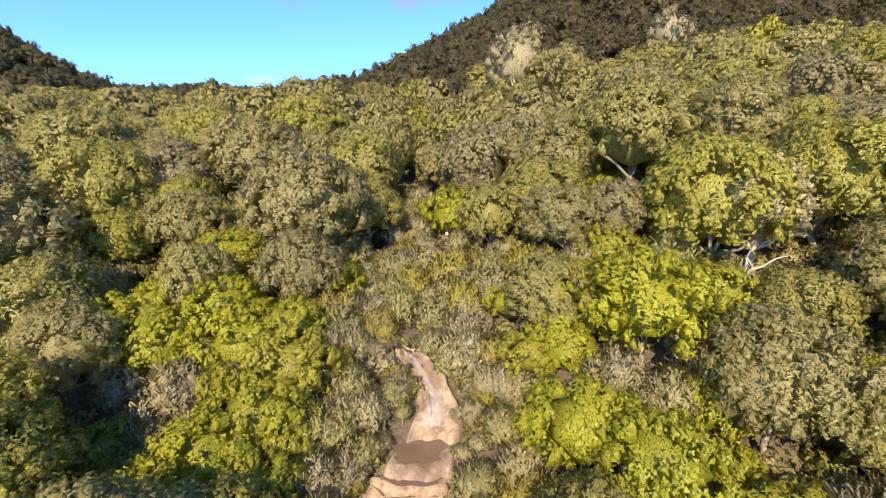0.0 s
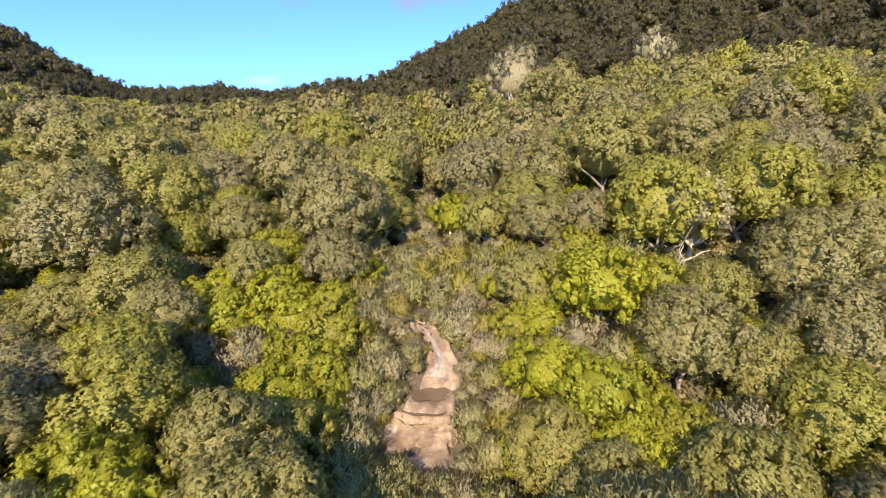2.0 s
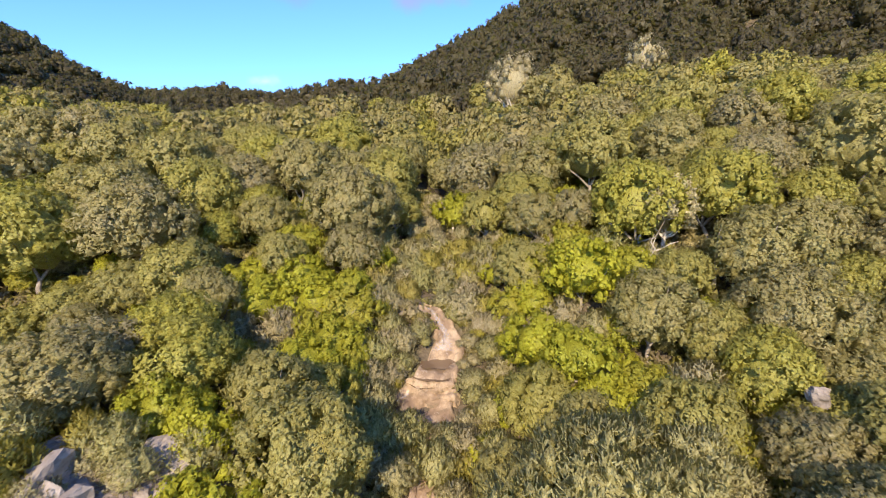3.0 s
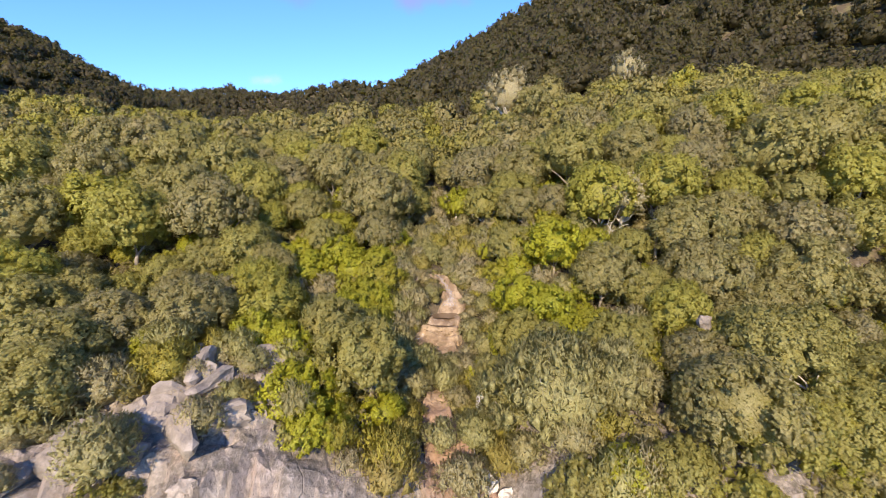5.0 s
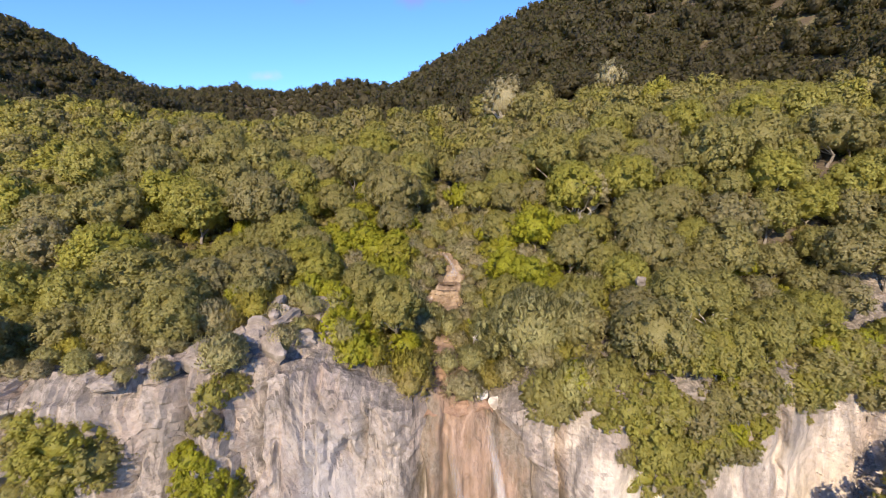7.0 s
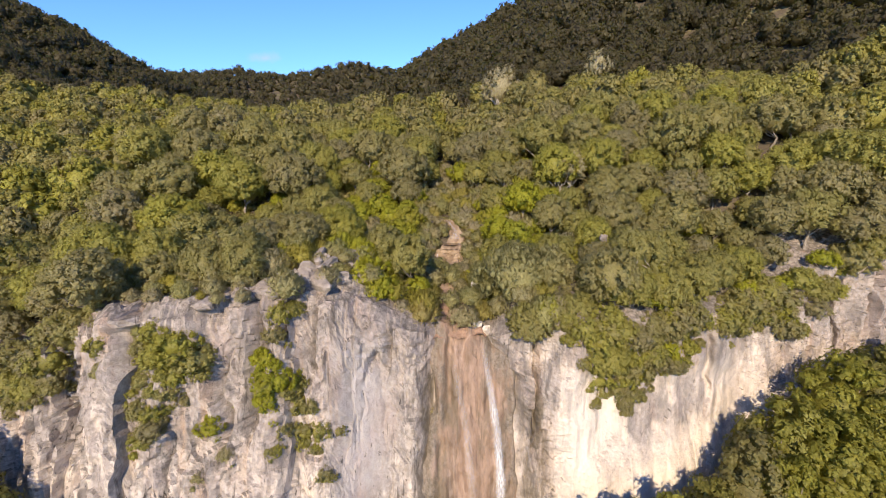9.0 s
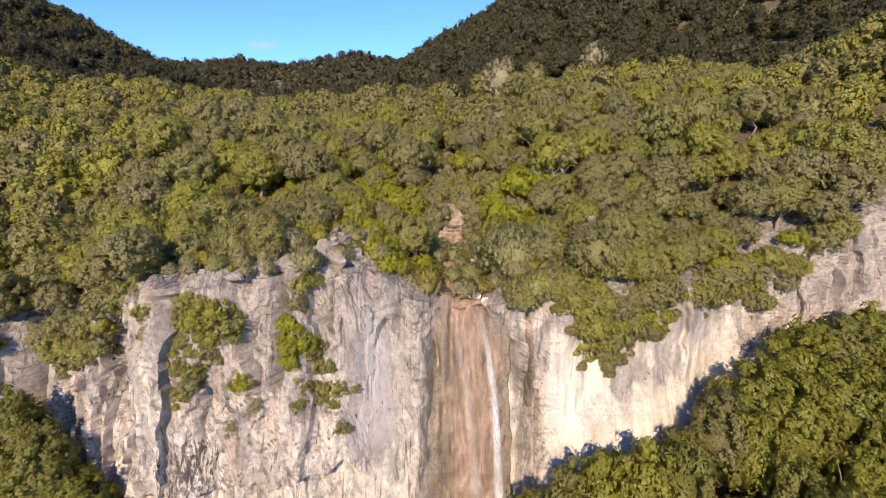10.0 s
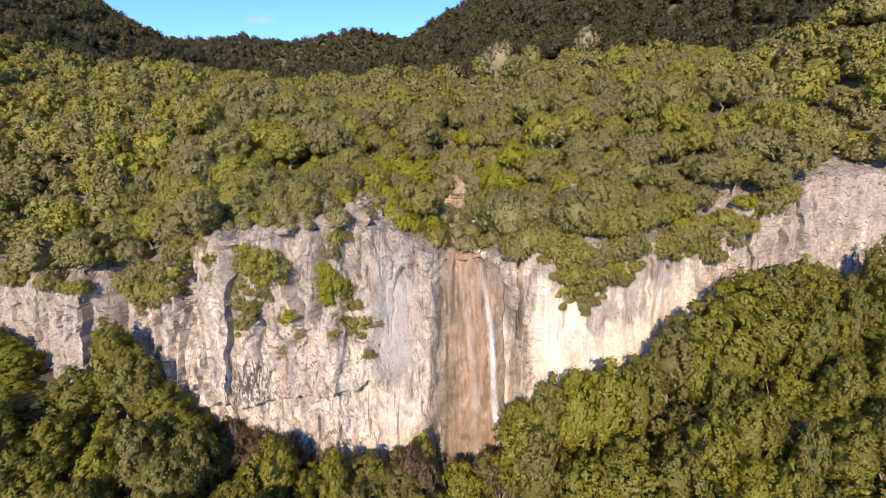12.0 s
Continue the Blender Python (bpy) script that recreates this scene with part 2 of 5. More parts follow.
    m.bump(m.maths("SUBTRACT", m.maths("ADD", fine, m.maths("MULTIPLY", pits, 0.4)), m.maths("MULTIPLY", joint, 0.5)), 0.75, 0.25)
    return m.done(c)


ROCK = rock_material()


def loose_rock_material(name, low, high, stain):
    m = Nodes(name, 0.9, 0.2)
    fine, big = m.noise(1.6, 7, None, 0.7), m.noise(0.5, 4)
    c = m.mix(m.span(fine, 0.3, 0.7), low, high)
    c = m.mix(m.span(big, 0.5, 0.62, 0.0, 0.6), c, stain)
    c = m.mix(m.span(m.noise(6.0, 5, None, 0.75), 0.56, 0.68, 0.0, 0.5), c, stain)
    m.bump(fine, 0.8, 0.2)
    return m.done(c)


KARST = loose_rock_material("grey karst limestone", (0.18, 0.152, 0.13), (0.42, 0.365, 0.32), (0.11, 0.096, 0.08))
TRAVERTINE = loose_rock_material("white travertine", (0.6, 0.53, 0.47), (0.82, 0.77, 0.7), (0.42, 0.34, 0.27))


def tufa_material():
    m = Nodes("wet orange tufa", 0.55, 0.4)
    runs = m.noise(1.0, 6, m.stretch(1.6, 0.5, 0.13), 0.65, 0.6)
    fine = m.noise(3.0, 6, None, 0.7)
    c = m.mix(m.span(runs, 0.3, 0.66), (0.235, 0.155, 0.108), (0.41, 0.285, 0.212))
    tone = m.noise(0.6, 5, m.stretch(1, 1, 0.3), 0.65, 0.8)
    c = m.mix(m.span(tone, 0.45, 0.6, 0, 0.7), c, (0.2, 0.14, 0.095))
    c = m.mix(m.span(tone, 0.42, 0.32, 0, 0.6), c, (0.5, 0.36, 0.275))
    c = m.mix(m.span(fine, 0.57, 0.74, 0, 0.5), c, (0.14, 0.095, 0.06))
    moss = m.noise(1.0, 5, m.stretch(0.8, 0.5, 0.11), 0.65, 0.9)
    c = m.mix(m.span(moss, 0.55, 0.68, 0, 0.7), c, (0.16, 0.125, 0.085))
    lines = m.noise(1.0, 6, m.stretch(1.7, 0.8, 0.16), 0.7, 0.9)
    c = m.mix(m.span(lines, 0.58, 0.66, 0, 0.55), c, (0.11, 0.08, 0.055))
    c = m.mix(m.span(lines, 0.4, 0.33, 0, 0.4), c, (0.54, 0.42, 0.34))
    wet = m.maths("MULTIPLY", m.zone(-5.0, -1.0, -32.0, -4.5, 1.0), m.span(m.noise(0.7, 5, m.stretch(1, 1, 0.3), 0.65, 0.6), 0.36, 0.56))
    wet = m.maths("ADD", wet, m.maths("MULTIPLY", m.zone(4.4, 8.0, -32.0, -2.0, 0.9), m.span(m.noise(0.9, 5, m.stretch(1, 1, 0.3), 0.65, 0.6), 0.42, 0.58)))
    c = m.mix(m.span(wet, 0.0, 1.0, 0.0, 0.88), c, m.mix(m.span(fine, 0.3, 0.7), (0.09, 0.075, 0.048), (0.22, 0.175, 0.12)))
    rim = m.n.new("ShaderNodeAttribute")
    rim.attribute_name = "tint"
    ragged = m.maths("ADD", rim.outputs["Fac"], m.span(m.noise(0.8, 5, m.stretch(1, 1, 0.35), 0.65), 0.3, 0.7, -0.35, 0.35))
    c = m.mix(m.span(ragged, 0.1, 0.5, 0.9, 0.0), c, m.mix(m.span(fine, 0.35, 0.65), (0.12, 0.098, 0.072), (0.3, 0.255, 0.21)))
    m.bump(m.maths("ADD", runs, m.maths("MULTIPLY", fine, 0.5)), 0.9, 0.35)
    return m.done(c)


TUFA = tufa_material()


def stream_material():
    m = Nodes("sandy travertine stream bed", 0.8, 0.3)
    big, fine = m.noise(0.8, 5, None, 0.65), m.noise(5, 6, None, 0.7)
    c = m.mix(m.span(fine, 0.3, 0.7), (0.3, 0.215, 0.135), (0.43, 0.33, 0.225))
    c = m.mix(m.span(big, 0.43, 0.58, 0, 0.85), c, (0.17, 0.115, 0.075))
    c = m.mix(m.span(m.noise(2.2, 5, None, 0.7, 0.6), 0.55, 0.66, 0, 0.75), c, (0.13, 0.1, 0.06))
    c = m.mix(m.span(m.noise(1.6, 4), 0.62, 0.7, 0, 0.6), c, (0.5, 0.42, 0.34))
    c = m.mix(m.span(m.axis(1), 6.5, 10.5, 0.85, 0.0), c, m.mix(m.span(fine, 0.3, 0.7), (0.24, 0.145, 0.1), (0.42, 0.28, 0.2)))
    m.bump(fine, 0.6, 0.12)
    return m.done(c)


STREAM = stream_material()


def water_material(name, colour, roughness, clear, most):
    m = Nodes(name, roughness, 0.5)
    f = m.noise(1.0, 5, m.stretch(13, 13, 0.3), 0.7)
    see = m.n.new("ShaderNodeBsdfTransparent")
    both = m.n.new("ShaderNodeMixShader")
    body = m.n.new("ShaderNodeAttribute")
    body.attribute_name = "tint"
    m.put(both.inputs[0], m.maths("MULTIPLY", body.outputs["Fac"], m.span(f, 0.3, 0.65, clear, most)))
    m.done(colour)
    m.l.new(see.outputs[0], both.inputs[1])
    m.l.new(m.b.outputs[0], both.inputs[2])
    m.l.new(both.outputs[0], m.n["Material Output"].inputs["Surface"])
    return m.mat


FALL = water_material("white falling water", (0.85, 0.85, 0.86), 0.4, 0.1, 1.0)
VEIL = water_material("thin water veil", (0.8, 0.77, 0.75), 0.4, 0.0, 0.3)
POOL = Nodes("dark stream pool", 0.12, 0.5).done((0.17, 0.115, 0.07))


# ---- shape helpers ----
TABLE = np.random.RandomState(7).rand(256, 256)


def value_noise(x, y):
    xi, yi = np.floor(x).astype(int), np.floor(y).astype(int)
    fx, fy = x - xi, y - yi
    fx, fy = fx * fx * (3 - 2 * fx), fy * fy * (3 - 2 * fy)
    p = lambda i, j: TABLE[(xi + i) % 256, (yi + j) % 256]
    return (p(0, 0) * (1 - fx) + p(1, 0) * fx) * (1 - fy) + (p(0, 1) * (1 - fx) + p(1, 1) * fx) * fy


def fbm(x, y, octaves=4, gain=0.5):
    """Soft noise, about -1 to 1."""
    total, size, top = 0.0, 1.0, 0.0
    for k in range(octaves):
        total = total + size * (2 * value_noise(x * 2**k + 17.3 * k, y * 2**k + 5.1 * k) - 1)
        top += size
        size *= gain
    return total / top


def step(x, low, high):
    t = np.clip((np.asarray(x, float) - low) / (high - low), 0, 1)
    return t * t * (3 - 2 * t)


def bump_at(x, centre, width):
    return np.exp(-(((x - centre) / width) ** 2))


def mesh_of(name, verts, quads=(), tris=(), material=None, smooth=False, tint=None, normals=None):
    """A mesh from arrays of corners, quads and triangles."""
    me = bpy.data.meshes.new(name)
    quads, tris = np.asarray(quads, int).reshape(-1, 4), np.asarray(tris, int).reshape(-1, 3)
    loops = np.concatenate([quads.ravel(), tris.ravel()]).astype(np.int32)
    sizes = np.concatenate([np.full(len(quads), 4), np.full(len(tris), 3)]).astype(np.int32)
    me.vertices.add(len(verts))
    me.vertices.foreach_set("co", np.asarray(verts, np.float32).ravel())
    me.loops.add(len(loops))
    me.loops.foreach_set("vertex_index", loops)
    me.polygons.add(len(sizes))
    me.polygons.foreach_set("loop_start", np.concatenate([[0], np.cumsum(sizes)[:-1]]).astype(np.int32))
    me.polygons.foreach_set("loop_total", sizes)
    me.polygons.foreach_set("use_smooth", np.concatenate([np.full(len(quads), smooth), np.full(len(tris), smooth)]).astype(bool))
    if tint is not None:
        me.attributes.new("tint", "FLOAT", "POINT").data.foreach_set("value", np.asarray(tint, np.float32).ravel())
    if material:
        me.materials.append(material)
    me.update(calc_edges=True)
    if normals is not None:
        me.normals_split_custom_set_from_vertices(np.asarray(normals, np.float32).tolist())
    return me


def grid_faces(rows, cols):
    i = (np.arange(rows - 1)[:, None] * cols + np.arange(cols - 1)[None, :]).ravel()
    return np.stack([i, i + 1, i + cols + 1, i + cols], 1)


def part(name, data, parent, label=""):
    ob = new(name, data)
    ob.parent = parent
    return tagged(ob, label)


# ---- the lie of the land ----
EDGE_X = [-130, -70, -56, -50, -45, -42, -38, -35, -31, -27, -24, -20, -17, -12, -8, -4, -1.5, 0.5, 3, 5, 8, 10, 15, 20, 26, 31, 36, 42, 50, 60, 80, 130]
EDGE_Y = [6, 3, 0.5, -2.5, -3.0, -1.0, -1.5, -2.5, -3.8, -5, -5.6, -5.2, -4.4, -2.0, -0.6, 0.8, 2.0, 2.5, 3.0, 1.8, 0.4, -0.2, 0.9, 2.8, 5.0, 7.2, 9.0, 10.2, 11.2, 12.5, 14, 18]
EDGE_Z = [-2, -3, -4, -3.4, -3.4, -3.0, -1.2, -0.3, 1.6, 2.8, 3.2, 3.2, 3.0, 2.6, 1.4, 0.4, -0.3, -0.6, -1.0, 0.2, 1.3, 1.7, 1.6, 1.2, 0.8, 1.8, 3.4, 5.0, 8.2, 8.5, 10, 10]
VALLEY_Y = [-20, 2, 8.4, 11, 14.8, 19.9, 28, 40, 60, 100, 200]
VALLEY_Z = [-1, 0, 1.3, 1.7, 3.0, 6.2, 9.3, 13, 16.4, 19, 23]
SECTIONS = (  # heights across the valley further up it
    (190, [-900, -400, -187, -168, -152, -135, -122, -108, -90, -60, -48, -43, -37, -26, -11, 3, 15, 28, 60, 120, 250, 500, 900], [104, 112, 76, 64, 55, 45.5, 40, 28, 22.5, 21, 22, 28, 35.5, 43.5, 55, 63, 69, 77.5, 96, 124, 174, 204, 204]),
    (300, [-900, -187, -135, -60, 0, 60, 250, 900], [100, 50, 36, 36, 48, 60, 110, 150]),
    (420, [-900, -500, -245, -214, -181, -148, -130, -110, -88, -70, -30, 100, 900], [84, 83, 82, 83, 80, 80, 81, 87, 92, 89, 82, 84, 120]),
    (600, [-900, 900], [50, 60]),
    (1500, [-900, 900], [30, 40]),
)


def edge_y(x):
    return np.interp(x, EDGE_X, EDGE_Y)


def edge_z(x):
    return np.interp(x, EDGE_X, EDGE_Z)


def upper(x, y):
    """Height of the ground above the cliff."""
    x, y = np.asarray(x, float), np.asarray(y, float)
    z = np.interp(y, VALLEY_Y, VALLEY_Z)
    away = np.maximum(x - 3, 0)
    z = z + np.minimum(0.55 * away, 1.2 + 0.135 * away) + 0.42 * np.maximum(x - 60, 0)
    left = np.maximum(-x - 4, 0)
    z = z + np.minimum(0.4 * left, 1.0 + 0.012 * left) + 0.47 * np.maximum(-x - 88, 0)
    last_y, last_z = 60, z
    for at, xs, zs in SECTIONS:
        here = np.interp(x, xs, zs)
        t = np.clip((y - last_y) / (at - last_y), 0, 1)
        z = np.where(y > last_y, last_z + (here - last_z) * t, z)
        last_y, last_z = at, here
    z = np.where(z > 150, 150 + 0.25 * (z - 150), z)
    z = z + fbm(x / 60, y / 60, 3) * (1.2 + 0.012 * np.maximum(y, 0)) * step(np.abs(x), 4, 20)
    z = z + 0.35 * fbm(x / 5, y / 5, 3) * step(np.abs(x) + np.maximum(y - 30, 0), 3, 6)
    z = z + 2.2 * bump_at(x, 28, 20) * bump_at(y, 30, 18) + 2.6 * bump_at(x, 26, 24) * bump_at(y, 57, 9) + 5.0 * bump_at(x, -76, 18) * bump_at(y, 77, 18)
    z = z - 3.2 * bump_at(x, 66, 13) * bump_at(y, 78, 15) - 5.5 * bump_at(x, -18, 19) * bump_at(y, 100, 20)
    s = y - edge_y(x)
    hump = 2.5 * bump_at(x, -14.5, 6.5) * bump_at(y, 6, 5)
    near = 1 - step(s, 0.0, 16.0)
    return z * (1 - near) + (edge_z(x) + 0.2 * s) * near + hump


def base_z(x):
    return np.interp(x, [-130, -60, -45, -30, -20, -8, 0, 8, 16, 26, 34, 42, 50, 130], [-11, -13, -14.8, -19.5, -24, -27.5, -29, -25.5, -20.5, -15.5, -13, -10, -8, -7])


def lower(x, y):
    """Height of the ground below the cliff."""
    x, y = np.asarray(x, float), np.asarray(y, float)
    out = np.maximum(edge_y(x) - 3 - y, 0)
    drop = np.where(out < 30, 0.58 * out, 17.4 + 0.2 * (out - 30))
    return base_z(x) - drop + 0.8 * fbm(x / 12, y / 12, 3)


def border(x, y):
    """Where the lit wood ends and the hill wood with cloud shade in its colour begins."""
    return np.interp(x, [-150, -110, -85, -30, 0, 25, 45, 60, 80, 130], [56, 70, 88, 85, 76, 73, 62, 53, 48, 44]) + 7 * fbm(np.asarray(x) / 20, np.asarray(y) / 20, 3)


def spaced(*stops):
    """Numbers from stop to stop: (from, to, steps), ..."""
    return np.concatenate([np.linspace(a, b, n, endpoint=False) for a, b, n in stops])


# ---- ground ----
gx = spaced((-900, -120, 24), (-120, -40, 40), (-40, 40, 100), (40, 120, 40), (120, 901, 24))
gs = spaced((4.0, 40, 64), (40, 120, 40), (120, 500, 50), (500, 1400, 12))
X, S = np.meshgrid(gx, gs)
Y = edge_y(X) + S
Z = upper(X, Y) - 1.6 * (1 - step(S, 4.0, 6.6))
ground = new("ground", mesh_of("ground", np.stack([X, Y, Z], -1).reshape(-1, 3), grid_faces(len(gs), len(gx)), material=GROUND, smooth=True))
tagged(ground, "brown leaf litter and dry stony soil of the wooded valley", "ground", kind="structure")
ls = spaced((-1.0, 30, 34), (30, 100, 16), (100, 900, 14))
X, S = np.meshgrid(gx, ls)
Y = edge_y(X) - S
Z = lower(X, Y)
floor_low = new("ground_below_cliff", mesh_of("ground_below_cliff", np.stack([X, Y, Z], -1).reshape(-1, 3), grid_faces(len(ls), len(gx))[:, ::-1], material=GROUND, smooth=True))
tagged(floor_low, "dark leaf litter of the wooded gorge below the cliff", "ground", kind="structure")

# ---- cliff ----
cx = spaced((-130, -62, 40), (-62, -30, 130), (-30, 32, 330), (32, 62, 110), (62, 131, 40))
back = np.linspace(11.0, 0.0, 34)
down = np.linspace(0.0, 1.0, 150)[1:] ** 1.05


def bare(x):
    """Where the rock shows on top of the cliff."""
    return np.interp(x, [-60, -50, -44, -41, -36, -30, -10, -6, -3, 5, 8, 11, 24, 30, 40, 50, 60], [0.3, 0.9, 0.9, 0.0, 0.3, 1, 1, 0.6, 0.2, 0.3, 0.5, 0.2, 0.2, 0.5, 0.6, 0.9, 0.5])


COLUMNS = [-50, -47.5, -44.5, -41, -37, -33, -30, -26.2, -23, -20.2, -17, -14.6, -12, -9.4, -6, -2.5, 6, 9, 12, 15, 19, 22, 25, 28.5, 32, 35, 38, 41, 44, 48, 51, 55]


CRACKS = (  # x, width, depth, from and to below the edge
    (-16.8, 0.4, 3.4, 0, 9), (-25.9, 0.4, 2.8, 0, 4), (-42.4, 0.85, 6.5, 0, 18), (-19.3, 0.45, 3.0, 4, 10), (-13.6, 0.9, 0.9, 0, 16), (-51.5, 0.5, 3.0, 0, 9), (-9.8, 0.3, 1.4, 5, 12), (-31.5, 0.7, 1.8, 1, 9), (-47.2, 0.3, 2.0, 3, 10),
    (-35.4, 0.35, 1.6, 5, 14), (-6.6, 0.25, 1.2, 1, 4), (-12.6, 0.3, 1.6, 0.5, 5), (-22.8, 0.3, 1.6, 9, 16), (-29.0, 0.35, 1.8, 8, 15), (6.4, 0.5, 0.8, 1, 9), (23.5, 0.5, 0.9, 2, 8), (33.0, 0.6, 0.9, 0, 9), (39.0, 0.4, 1.4, 2, 9), (45.0, 0.6, 1.4, 0, 9),
)


def crack(x, d):
    """Depth of the clefts in the face."""
    f = 0 * x
    for c, w, deep, top, low in CRACKS:
        f = f + deep * bump_at(x + 0.7 * fbm(d / 2.5 + c, d / 9, 3), c, w) * step(d, top - 1, top + 1) * (1 - step(d, low - 1, low + 2))
    return f


def relief(x, d):
    """How far the face stands out at x and d metres below its edge."""
    wobble = x + 0.9 * fbm(x / 9 + 3, d / 7, 3)
    f = 1.5 * fbm(wobble / 9, d / 34 + 4, 3) + 0.9 * fbm(wobble / 3.1, d / 16, 3)
    blocks = fbm(wobble / 2.2 + 40, d / 4.5, 2)
    washed = step(x, 7, 11) * (1 - step(x, 28, 32))
    f = f + 0.7 * (1 - 0.9 * washed) * np.round(blocks * 2.5) / 2.5 + 0.36 * fbm(x / 1.1, d / (1.6 + 3.0 * step(x, 6, 10)), 3) * (1 - 0.5 * step(x, 6, 10))
    seam = x + 0.8 * fbm(d / 6 + 2, x / 30, 3)
    column = np.searchsorted(COLUMNS, seam.ravel()).reshape(seam.shape)
    f = f + 1.1 * (TABLE[3, (column * 7) % 256] - 0.5) * 2 * (1 - step(d, 14, 24)) * (1 - 0.55 * step(x, 6, 10))
    for scale, tall, thin, deep in ((4.2, 17, 0.06, 1.2),):
        n = fbm(x / scale + 60, d / (2 * tall) + 3, 3)
        f = f - deep * np.clip(1 - np.abs(n) / thin, 0, 1) * step(fbm(x / 5 + 8, d / 6, 2), -0.1, 0.25) * (1 - 0.92 * washed)
    f = f - crack(x, d)
    crag = np.abs(fbm(x / 1.3 + 15, d / 1.5, 4)) + 0.6 * np.abs(fbm(x / 0.45 + 25, d / 0.6, 3))
    f = f + 0.42 * (0.25 - crag) * (1 - 0.75 * washed)
    calm = bump_at(x, -7.6, 3.0) * step(d, 3, 6)
    f = f * (1 - 0.88 * calm) - 0.5 * calm
    west = np.interp(d, [0, 5, 11, 31], [-2.6, -3.1, -3.8, -4.2]) + 0.6 * fbm(d / 4 + 20, d / 9, 3)
    east = np.interp(d, [0, 5, 11, 31], [3.1, 5.8, 6.9, 7.0]) + 0.7 * fbm(d / 4 + 40, d / 9, 3)
    channel = step(x, west - 0.5, west + 0.9) * (1 - step(x, east - 0.9, east + 0.5))
    f = f * (1 - 0.8 * channel) - 1.2 * channel
    hollow = step(x, 9, 13) * (1 - step(x, 27, 31)) * step(d, 3, 7) * (1 - step(d, 10, 15))
    f = f - 1.3 * hollow
    undercut = (1 - step(x, -12, -8)) * step(x, -36, -30) * step(d, 17.5, 18.4)
    return f - 1.6 * undercut


X, B = np.meshgrid(cx, back)
top_y = edge_y(X) + B - relief(X, np.zeros_like(X)) * np.clip(1 - B / 7.0, 0, 1)
reach = np.interp(X, [-30, -19, -17, -9, -7], [6.5, 7, 10.5, 10.5, 6.5])
rough_top = 0.5 * fbm(X / 1.6, B / 1.2, 4) + 0.35 * np.round(fbm(X / 4, B / 2.5, 2) * 4) / 4
top_z = upper(X, edge_y(X) + B) + bare(X) * (0.45 + 1.5 * rough_top) * (1 - step(B - reach, -1.5, 0)) - 0.2 * (1 - bare(X)) - 0.25 * bump_at(B, 0, 0.6)
X2, D = np.meshgrid(cx, down)
height = edge_z(X2) - (base_z(X2) - 5.0)
D = D * height
lean = 0.16 * D * step(D, 0, 6) + 0.25 * step(D, 0, 0.8)
face_y = edge_y(X2) - lean - relief(X2, D)
face_z = np.broadcast_to(top_z[-1], D.shape) - D
side = 0.3 * fbm(X2 / 2 + 9, D / 2, 2) * step(D, 0, 2) + 0.5 * crack(X2, D)
points = np.concatenate([np.stack([X, top_y, top_z], -1), np.stack([X2 + side, face_y, face_z], -1)]).reshape(-1, 3)
cliff = new("cliff", mesh_of("cliff", points, grid_faces(len(back) + len(down), len(cx)), material=ROCK))
tagged(cliff, "tall limestone cliff, grey above and cream below, streaked and cracked", "cliff", kind="structure")


def face(x, d):
    """The place on the cliff face at x and d metres below the edge."""
    x, d = np.asarray(x, float), np.asarray(d, float)
    y = edge_y(x) - 0.16 * d * step(d, 0, 6) - 0.25 * step(d, 0, 0.8) - relief(x, d)
    return x, y, edge_z(x) - d


# tufa apron under the fall
tu, tv = np.linspace(0, 1, 46), np.linspace(0, 1, 130)
UU, VV = np.meshgrid(tu, tv)
DD = VV * 33.6 - 2.6
lip = np.minimum(DD, 0)
DD = np.maximum(DD, 0)
wide = np.interp(DD, [0, 2, 5, 11, 20, 31], [2.4, 3.1, 4.0, 4.7, 5.0, 5.6])
mid = np.interp(DD, [0, 5, 11, 31], [0.05, 1.1, 1.25, 1.3]) + 0.4 * fbm(DD / 5, DD * 0, 2)
TX = mid + (UU * 2 - 1) * wide * (1 + 0.16 * fbm(DD / 4 + 7 + 9 * (UU > 0.5), UU * 0.4, 2) * step(DD, 0, 2)) + 0.25 * fbm(DD / 1.5 + 7, UU * 3, 2)
edge_fade = np.minimum(UU, 1 - UU) * 2
FX, FY, FZ = face(TX, DD)
smooth_y = np.interp(DD, [0, 31], [2.2, 2.2 - 0.16 * 31])
FY = 0.35 * FY + 0.65 * (smooth_y + 0.4) - 0.35 - 0.45 * step(edge_fade, 0, 0.35) - 0.8 * fbm(TX / 0.9, DD / 6, 3) - 0.4 * fbm(TX / 0.6, DD / 1.1, 3)
FY = FY + 1.1 * (1 - step(edge_fade, 0, 0.12)) - 1.1 * lip + 0.7 * (1 - step(DD, 0, 1.6)) - 0.5 * fbm(TX / 1.7 + 5, DD / 9, 2)
tufa = new("tufa_apron", mesh_of("tufa_apron", np.stack([TX, FY, FZ + 0.25 - 0.12 * lip + 0.12 * fbm(TX / 0.8, lip * 1.5, 2) - 0.5 * (1 - step(edge_fade, 0, 0.2)) * (lip < 0)], -1).reshape(-1, 3), grid_faces(len(tv), len(tu)), material=TUFA, smooth=True, tint=edge_fade.ravel()))
tagged(tufa, "orange-brown wet tufa crust running down the limestone cliff", "rock", kind="structure")


